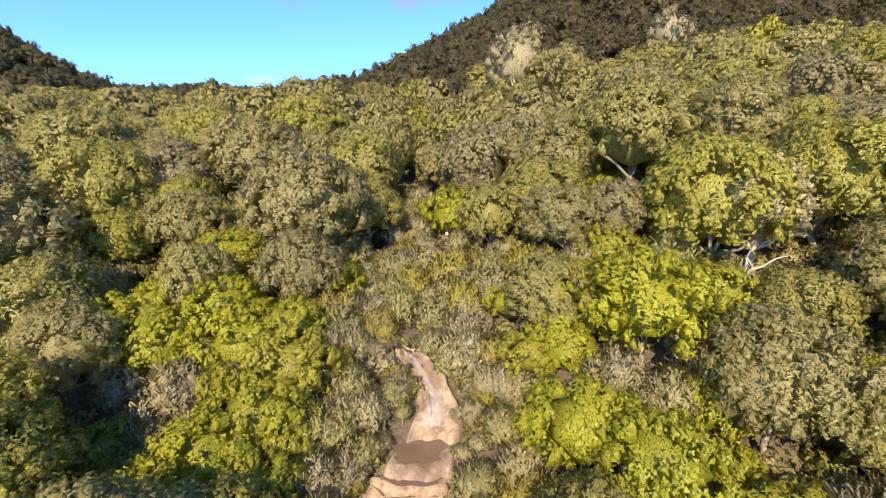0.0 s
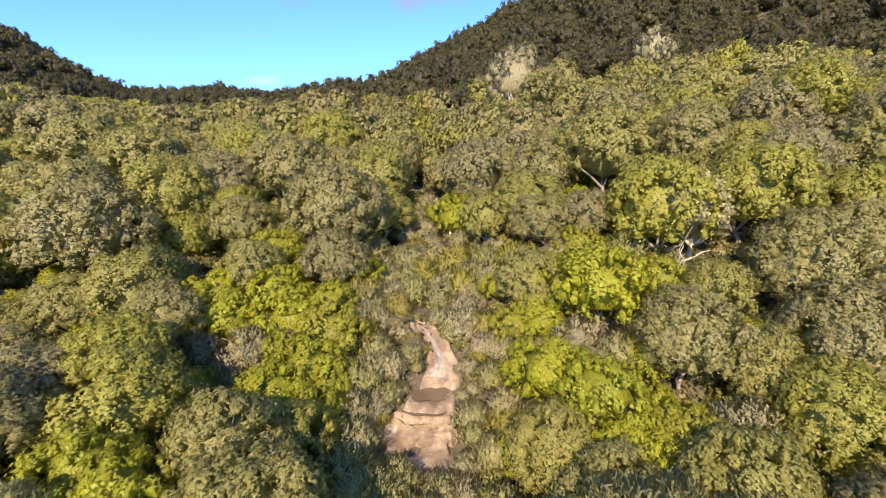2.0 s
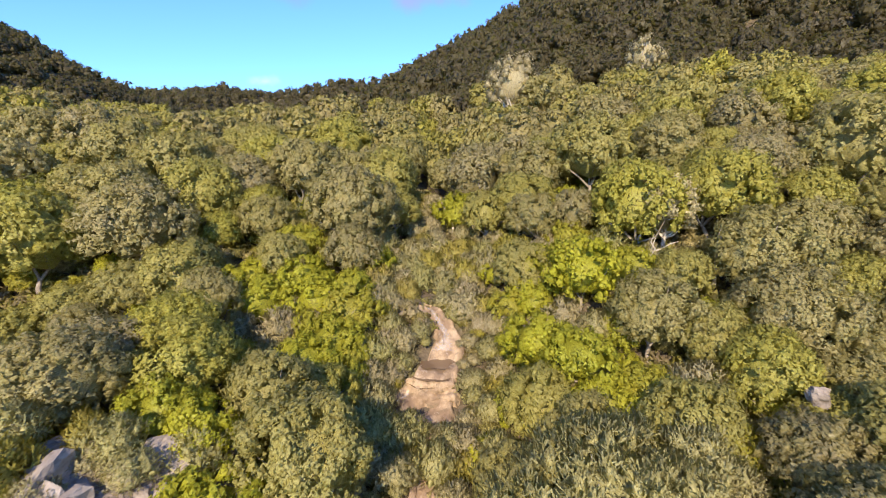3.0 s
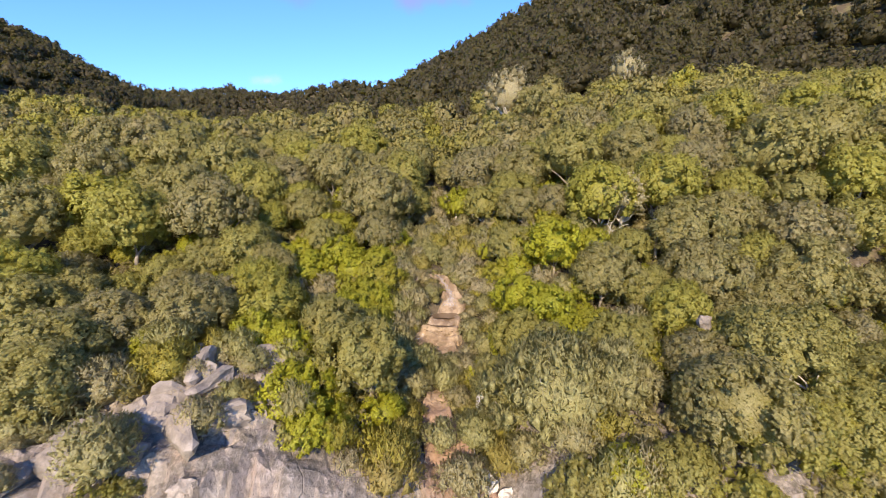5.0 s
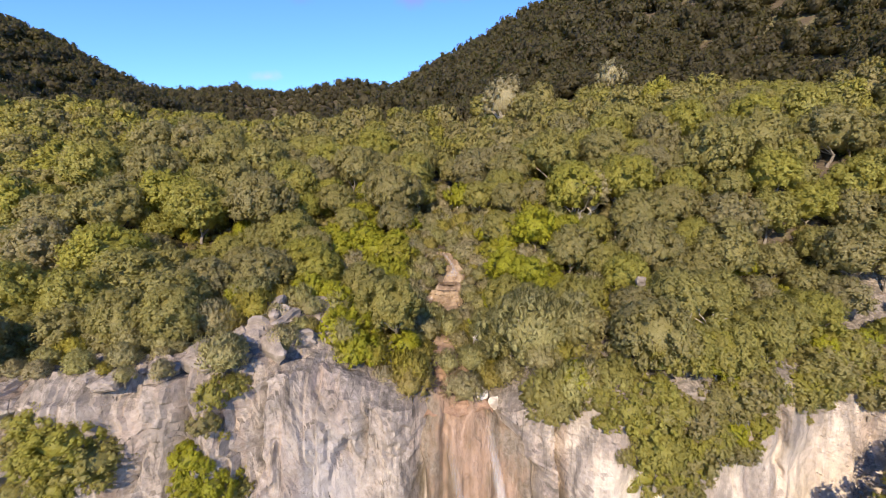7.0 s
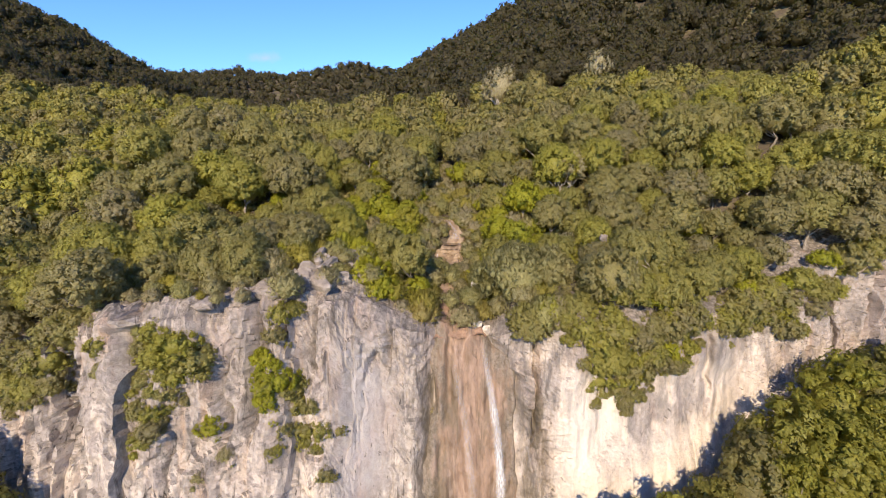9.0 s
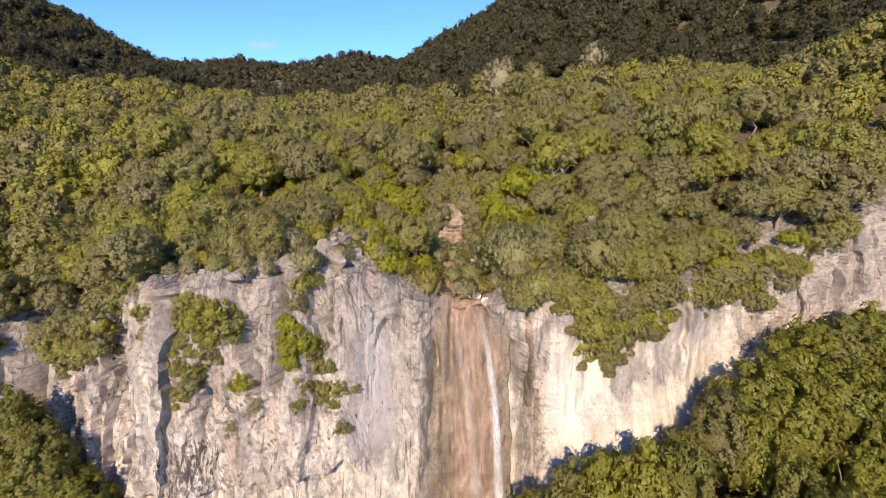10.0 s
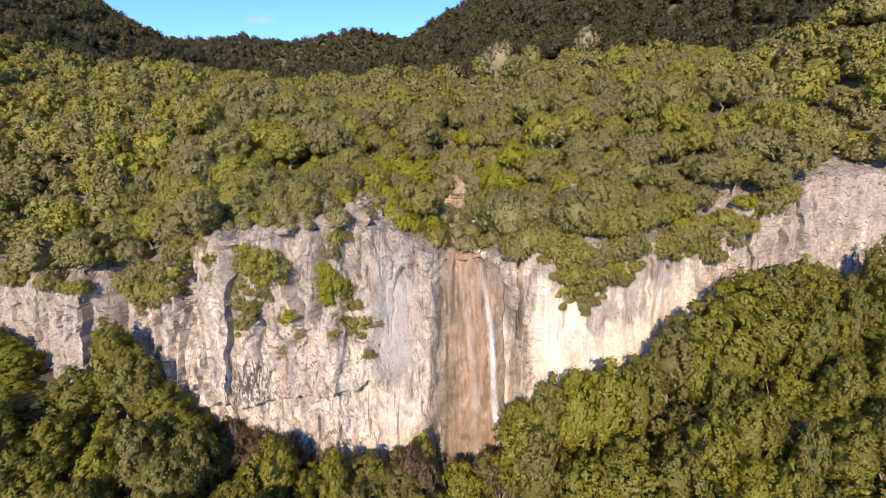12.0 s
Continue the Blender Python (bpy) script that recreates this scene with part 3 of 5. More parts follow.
def fall(label, path, widths, thick, material, seed):
    """A stream of falling water: a bulging ribbon along points (x, out, depth)."""
    p = np.array(path, float)
    t = np.linspace(0, 1, 70)
    src = (p[:, 2] - p[0, 2]) / (p[-1, 2] - p[0, 2])
    px, out, d = (np.interp(t, src, p[:, k]) for k in range(3))
    w = np.interp(t, np.linspace(0, 1, len(widths)), widths) * (1 + 0.18 * fbm(t * 14 + seed, t * 0, 3))
    px = px + 0.12 * fbm(t * 5 + seed, t * 0, 2)
    ang = np.linspace(0, np.pi, 11)
    vx = px[:, None] - np.cos(ang)[None] * w[:, None]
    y0 = 2.2 - 0.16 * d - 0.9 - out
    vy = y0[:, None] - np.sin(ang)[None] * thick
    vz = np.broadcast_to((-0.1 - d)[:, None], vx.shape)
    ob = new("waterfall", mesh_of("waterfall", np.stack([vx, vy, vz], -1).reshape(-1, 3), grid_faces(len(t), len(ang)), material=material, smooth=True, tint=(step(t, 0.0, 0.22) * (1 - 0.7 * step(t, 0.8, 1.0)) * (0.75 + 0.5 * fbm(t * 9 + seed, t * 0, 3)))[:, None] * (np.sin(ang) ** 2)[None]))
    return tagged(ob, label, "waterfall", "streams of the waterfall")


fall("white stream of water falling down the tufa", [(1.75, -0.1, 0.5), (1.9, 0.35, 1.3), (2.5, 0.75, 4.1), (3.3, 1.0, 8.7), (3.6, 1.2, 13.3), (3.8, 1.3, 18.5), (4.2, 1.3, 22), (5.0, 1.3, 26)], [0.3, 0.42, 0.42, 0.46, 0.55, 0.4, 0.3], 0.16, FALL, 1)
fall("thin veil of water sliding down the tufa", [(-1.05, -0.1, 0.5), (-1.0, 0.35, 1.3), (-0.2, 0.7, 4.6), (0.6, 0.9, 8.9), (1.0, 1.05, 13.3), (1.5, 1.0, 18), (1.6, 1.0, 27)], [0.25, 0.4, 0.45, 0.7, 1.1], 0.12, VEIL, 2)
fall("thin runnel of water over lower tufa steps", [(4.0, 0.8, 20), (4.6, 0.8, 22), (5.3, 0.8, 24), (5.8, 0.9, 27)], [0.25, 0.2, 0.2, 0.3], 0.12, VEIL, 3)

# ---- stream bed ----
BED_Y = [0.6, 2.0, 5.0, 8.4, 10.6, 12.6, 13.2, 14.9, 15.05, 15.45, 15.6, 16.0, 16.15, 17.1, 17.3, 17.7, 19.8, 20.4, 21.0, 24.0, 26.0, 34.0]
BED_Z = [-0.9, -0.6, 0.4, 1.45, 1.7, 1.9, 2.6, 3.25, 3.6, 3.65, 4.0, 4.05, 4.35, 4.45, 4.8, 5.2, 6.7, 6.8, 7.1, 8.2, 8.8, 11.4]


def bed_z(y):
    return np.interp(y, BED_Y, BED_Z)


def bed_x(y):
    return np.interp(y, [0, 3, 7, 11, 15, 16.5, 18, 19, 20.4, 28, 34], [0.3, -0.2, -1.3, -1.5, -1.35, -0.8, -0.1, -0.6, -1.7, -1.8, -2.2])


bu, bv = np.linspace(-1, 1, 30), np.linspace(1.9, 20.9, 180)
UU, VV = np.meshgrid(bu, bv)
half = np.interp(VV, [0.8, 3.4, 5, 7, 9, 11, 13, 14.5, 16, 18, 21], [2.6, 2.5, 1.5, 1.5, 0.8, 0.8, 1.9, 2.1, 1.35, 0.95, 0.8]) * (1 + 0.3 * fbm(VV / 1.1 + 30, UU, 3))


def stray(x, y):
    """How far the steps of the bed wander up and down the stream."""
    return 0.9 * fbm(x / 1.5, y / 2 + 11, 3) + 0.25 * fbm(x / 0.5, y / 0.6, 2)


BX = bed_x(VV) + UU * half + 0.35 * fbm(VV / 1.4, UU * 2, 2)
BY = VV + stray(BX, VV)
BZ = bed_z(VV) + 0.2 + 0.3 * fbm(BX / 0.9, VV / 0.8, 4) + 0.22 * UU**2 - 0.7 * step(np.abs(UU), 0.8, 1.0) - 0.75 * (1 - step(BY, 3.4, 5.0))
bed = new("stream_bed", mesh_of("stream_bed", np.stack([BX, BY, BZ], -1).reshape(-1, 3), grid_faces(len(bv), len(bu)), material=STREAM, smooth=True))
tagged(bed, "stepped sandy orange bed of the stream above the fall", "stream bed", kind="structure")
for y0, y1 in ((15.1, 15.5), (15.65, 15.95), (16.3, 17.2)):
    u, v = np.linspace(-1, 1, 12), np.linspace(0, 1, 6)
    UU, VV = np.meshgrid(u, v)
    PX = bed_x(y0) + UU * 1.05 * (0.75 + 0.5 * VV) + 0.3 * fbm(VV * 2 + y0, UU * 2, 2)
    PY = y0 + (y1 - y0) * VV
    PY = PY + stray(PX, PY)
    pool = new("stream_pool", mesh_of("stream_pool", np.stack([PX, PY, bed_z(0.5 * (y0 + y1)) + 0.4 + 0 * PX], -1).reshape(-1, 3), grid_faces(6, 12), material=POOL, smooth=True))
    tagged(pool, "shallow dark brown pool of water in the stream bed", "water", kind="structure")


def cascade(label, points, widths, seed):
    """White water that slides over the bed along points (x, y)."""
    t = np.linspace(0, 1, 40)
    p = np.array(points, float)
    px, py = (np.interp(t, np.linspace(0, 1, len(p)), p[:, k]) for k in range(2))
    w = np.interp(t, np.linspace(0, 1, len(widths)), widths) * (1 + 0.4 * fbm(t * 9 + seed, t * 0, 3))
    u = np.linspace(-1, 1, 7)
    vx = px[:, None] + u[None] * w[:, None]
    vy = py[:, None] + 0 * vx
    vz = bed_z(vy) + 0.36 + 0.08 * (1 - u[None] ** 2) + 0.04 * fbm(vx * 3, vy * 3, 2)
    ob = new("cascade", mesh_of("cascade", np.stack([vx, vy, vz], -1).reshape(-1, 3), grid_faces(len(t), len(u))[:, ::-1], material=VEIL, smooth=True, tint=np.tile(1 - u**2, len(t))))
    tagged(ob, label, "water")


cascade("thin white water sliding down the sandy chute", [(-1.5, 20.2), (-0.8, 19.2), (-0.3, 18.3), (-0.5, 17.4)], [0.12, 0.2, 0.25, 0.6], 3)
cascade("white water spilling beside the stream slab", [(-2.4, 15.0), (-2.9, 14.6), (-3.3, 14.1), (-3.5, 13.6)], [0.12, 0.12, 0.15, 0.2], 5)


# ---- trees and shrubs ----
ICO_V = np.array([[-1, 1.618, 0], [1, 1.618, 0], [-1, -1.618, 0], [1, -1.618, 0], [0, -1, 1.618], [0, 1, 1.618], [0, -1, -1.618], [0, 1, -1.618], [1.618, 0, -1], [1.618, 0, 1], [-1.618, 0, -1], [-1.618, 0, 1]]) / 1.902
ICO_F = np.array([[0, 11, 5], [0, 5, 1], [0, 1, 7], [0, 7, 10], [0, 10, 11], [1, 5, 9], [5, 11, 4], [11, 10, 2], [10, 7, 6], [7, 1, 8], [3, 9, 4], [3, 4, 2], [3, 2, 6], [3, 6, 8], [3, 8, 9], [4, 9, 5], [2, 4, 11], [6, 2, 10], [8, 6, 7], [9, 8, 1]])


TET_V = np.array([[1, 0, -0.5], [-0.5, 0.87, -0.5], [-0.5, -0.87, -0.5], [0, 0, 1]], float)
TET_F = np.array([[0, 1, 3], [1, 2, 3], [2, 0, 3], [0, 2, 1]])


def unit(v):
    return v / np.maximum(np.linalg.norm(v, axis=-1, keepdims=True), 1e-6)


def crown_arrays(seed, radius, tall, low, lobes, lobe, leaves, size, spread=0.8, core=0.72, upright=False):
    """Corners, leaf and core triangles, clump centres and soft normals of a crown of many rounded clumps; low: height of its underside."""
    rng = np.random.RandomState(seed)
    k = np.arange(lobes) + 0.5
    up = 1 - 1.55 * k / lobes
    turn = np.pi * 3.236 * k + rng.rand(lobes) * 1.2
    d = np.stack([np.sqrt(np.maximum(1 - up**2, 0)) * np.cos(turn), np.sqrt(np.maximum(1 - up**2, 0)) * np.sin(turn), up], 1)
    lr = lobe * (0.65 + 0.75 * rng.rand(lobes))
    lopsided = 1 + 0.2 * np.sin(turn + rng.rand() * 6) + 0.16 * np.sin(2 * turn + rng.rand() * 6) + 0.3 * (rng.rand(lobes) - 0.5)
    mid = low + tall * 0.42
    c = np.stack([d[:, 0] * (radius - lobe * 0.7) * lopsided, d[:, 1] * (radius - lobe * 0.7) * lopsided, mid + d[:, 2] * (tall * 0.58 - lobe * 0.7) * (0.8 + 0.34 * rng.rand(lobes))], 1)
    n = int(leaves * 1.9)
    chance = lr**2 * (1.15 + d[:, 2])
    which = rng.choice(lobes, n, p=chance / chance.sum())
    out = unit(rng.randn(n, 3) + spread * d[which] + np.array([0, 0, 0.35]))
    stray = rng.rand(n, 1)
    p = c[which] + out * lr[which, None] * np.where(stray < 0.62, 0.8 + 0.26 * rng.rand(n, 1), 0.8 + 0.62 * rng.rand(n, 1))
    far = np.min(np.linalg.norm(p[:, None] - c[None], axis=2) / lr[None] + 9 * (np.arange(lobes)[None] == which[:, None]), axis=1)
    keep = np.nonzero(far > 0.82)[0][:leaves]
    p, out, which = p[keep], out[keep], which[keep]
    n = len(p)
    normal = unit(out + 0.4 * rng.randn(n, 3))
    a = unit(np.cross(normal, rng.randn(n, 3)))
    b = np.cross(normal, a)
    l = size * (0.65 + 0.7 * rng.rand(n, 1))
    w = l * (0.5 + 0.3 * rng.rand(n, 1))
    if upright:
        a = unit(np.array([0, 0, 0.8]) + 0.8 * out + 0.6 * rng.randn(n, 3))
        b = unit(np.cross(normal, a))
        l, w = l * 1.75, l * 0.2
        core = 0.5
    v = np.stack([p - a * l, p + a * l * 0.6 - b * w * 1.3, p + a * l * 0.6 + b * w * 1.3], 1).reshape(-1, 3)
    dome = unit((p - np.array([0, 0, mid - 0.15 * tall])) / np.array([radius, radius, tall * 0.58]))
    soft = unit(0.42 * out + 0.8 * dome + 0.2 * rng.randn(n, 3))
    sprays = np.arange(3 * n).reshape(-1, 3)
    cv, cf = TET_V * 1.3, TET_F
    iv = (cv[None] * (lr * core)[:, None, None] + c[:, None]).reshape(-1, 3)
    it = (cf[None] + (np.arange(lobes) * len(cv))[:, None, None]).reshape(-1, 3) + len(v)
    inner = ICO_V * np.array([radius * 0.74, radius * 0.74, tall * 0.43]) + np.array([0, 0, mid])
    itt = ICO_F + len(v) + len(iv)
    soft = np.concatenate([np.repeat(soft, 3, 0), unit(np.tile(cv, (lobes, 1))), unit(ICO_V)])
    return np.concatenate([v, iv, inner]), np.concatenate([sprays, it, itt]), c, soft


def tube(points, radii, sides=6):
    """Corners and quads of a bent tapered stem."""
    p, r = np.array(points, float), np.array(radii, float)
    along = unit(np.gradient(p, axis=0))
    s = unit(np.cross(along, np.array([0.31, 0.87, 0.2])))
    t = np.cross(along, s)
    ang = np.linspace(0, 2 * np.pi, sides, endpoint=False)
    v = p[:, None] + r[:, None, None] * (np.cos(ang)[None, :, None] * s[:, None] + np.sin(ang)[None, :, None] * t[:, None])
    i, j = np.meshgrid(np.arange(len(p) - 1), np.arange(sides), indexing="ij")
    q = np.stack([i * sides + j, i * sides + (j + 1) % sides, (i + 1) * sides + (j + 1) % sides, (i + 1) * sides + j], -1).reshape(-1, 4)
    return v.reshape(-1, 3), q


def stems(seed, ends, fork, thick, lean=0.3, sides=6):
    """A trunk, and the limbs that leave its top towards the given ends."""
    rng = np.random.RandomState(seed)
    top = np.array([lean * rng.randn(), lean * rng.randn(), fork])
    base = [np.array([0, 0, -0.6]), np.array([0, 0, 0.15]), top * 0.5 + rng.randn(3) * 0.06, top]
    trunk = tube(base, [thick * 1.5, thick * 1.15, thick, thick * 0.85], sides)
    limbs = [tube([top - np.array([0, 0, 0.1]), top + (e - top) * 0.35 + rng.randn(3) * 0.12, top + (e - top) * 0.7 + rng.randn(3) * 0.15 + np.array([0, 0, 0.1]), e], [thick * 0.62, thick * 0.45, thick * 0.3, thick * 0.1], sides) for e in ends]
    return trunk, limbs


class Kind:
    """A kind of tree or shrub: a few grown shapes that many stand-ins share."""

    def __init__(self, name, category, leaf_material, shapes, label, crown_label, group, lobes, lobe, leaves, size, radius, tall, low, thick, limbs=4, bark=BARK, spread=0.8, seed=0, upright=False):
        self.name, self.category, self.label, self.crown_label, self.group = name, category, label, crown_label, group
        self.shapes = []
        for k in range(shapes):
            v, t, c, soft = crown_arrays(seed + k, radius, tall, low, lobes, lobe, leaves, size, spread, upright=upright)
            crown = mesh_of(name + " crown", v, (), t, leaf_material, True, normals=soft)
            pick = c[np.random.RandomState(seed + k).choice(len(c), limbs, replace=False)]
            stem, arms = stems(seed + k, pick, max(low * 0.8, 0.2), thick)
            self.shapes.append((crown, mesh_of(name + " trunk", *stem, (), bark, True), [mesh_of(name + " limb", *arm, (), bark, True) for arm in arms]))
        self.top, self.radius, self.count = low + tall, radius, 0

    def plant(self, x, y, z, size=1.0, turn=0.0, wide=1.0, label=""):
        crown, trunk, limbs = self.shapes[self.count % len(self.shapes)]
        self.count += 1
        tree = new(self.name)
        tree.matrix_basis = pose(x, y, z, 0, 0, turn) @ Matrix.Diagonal((size * wide, size * wide, size, 1))
        tree.empty_display_size = 0.3
        tagged(tree, label or self.label, self.category, self.group)
        stem = part("trunk", trunk, tree)
        for limb in limbs:
            part("limb", limb, stem)
        part("crown", crown, tree, self.crown_label)
        return tree


oak_fine = Kind("holm_oak", "tree", OAK, 5, "grey-green evergreen oak with a dense rounded crown", "clumped olive-green leaves", "oaks above the cliff", 130, 0.44, 4400, 0.095, 2.6, 4.2, 1.5, 0.14, 5)
oak_mid = Kind("holm_oak", "tree", OAK, 6, "olive-green evergreen oak in the dense wood", "clumped olive-green leaves", "oaks above the cliff", 92, 0.52, 2300, 0.125, 2.6, 4.2, 1.5, 0.14, 3, seed=20)
mastic = Kind("mastic_shrub", "shrub", MASTIC, 4, "bright yellow-green evergreen shrub beside the stream", "bright yellow-green leaves", "bright shrubs", 70, 0.26, 1800, 0.072, 1.5, 2.2, 0.3, 0.06, 3, seed=40)
heath = Kind("heath_shrub", "shrub", HEATH, 4, "twiggy grey-green heath shrub on stony ground", "fine grey-green twigs", "heath shrubs", 32, 0.34, 1350, 0.095, 1.1, 1.8, 0.15, 0.035, 3, seed=50, spread=0.4, upright=True)
broom = Kind("broom_shrub", "shrub", BROOM, 2, "yellowish broom bush with thin upright twigs", "thin yellowish twigs", "broom bushes", 28, 0.34, 1500, 0.1, 1.1, 1.6, 0.1, 0.035, 3, seed=60, spread=0.4, upright=True)
cliff_bush = Kind("cliff_bush", "shrub", OAK, 5, "olive-green evergreen bush clinging to the limestone cliff", "clumped olive-green leaves", "bushes on the cliff", 64, 0.48, 1050, 0.14, 2.6, 3.9, 0.9, 0.11, 3, seed=30)
gorge = Kind("gorge_tree", "tree", GORGE, 6, "dark green tree growing in the gorge below the cliff", "olive-green leaves", "trees below the cliff", 74, 0.44, 1600, 0.14, 2.0, 6.2, 2.0, 0.15, 3, seed=70)

bare_shrub = Kind("bare_shrub", "shrub", DRY, 3, "leafless reddish-brown shrub at the cliff foot", "thin reddish-brown twigs", "leafless shrubs", 30, 0.34, 900, 0.1, 1.1, 1.9, 0.3, 0.05, 4, seed=80, spread=0.4, upright=True)
bare_tree = Kind("bare_tree", "tree", DRY, 2, "leafless reddish-brown tree at the foot of the fall", "thin reddish-brown twigs", "leafless shrubs", 40, 0.45, 1300, 0.13, 1.7, 4.4, 3.4, 0.1, 5, seed=88, spread=0.4, upright=True)
grey_oak = Kind("grey_oak", "tree", HEATH, 2, "broad grey twiggy tree leaning over the lip of the fall", "fine grey-green twigs and small leaves", "grey twiggy trees", 96, 0.5, 6000, 0.1, 2.6, 4.0, 0.9, 0.12, 7, DEAD, seed=84, spread=0.5, upright=True)
dry_heath = Kind("dry_heath", "shrub", TWIG, 3, "dry grey-brown heath bush beside the stream", "dry grey-brown twigs", "heath shrubs", 32, 0.34, 1500, 0.088, 1.1, 1.5, 0.1, 0.03, 3, seed=96, spread=0.4, upright=True)
dead = Kind("dead_tree", "tree", TWIG, 2, "dead grey tree with bleached branches above the wood", "sparse grey twigs", "dead trees", 34, 0.5, 700, 0.11, 2.2, 4.6, 1.6, 0.17, 14, DEAD, seed=90)
rng = random.Random(5)
taken = []  # x, y, radius of what stands already


def free(x, y, r):
    return all((x - a) ** 2 + (y - b) ** 2 > (0.5 * (r + c)) ** 2 * 1.7 for a, b, c in taken)


def put(kind, x, y, z_top, size, wide=1.0, label=""):
    """Plants with its top at z_top."""
    taken.append((x, y, kind.radius * size * wide))
    return kind.plant(x, y, z_top - kind.top * size, size, rng.uniform(0, 360), wide, label)


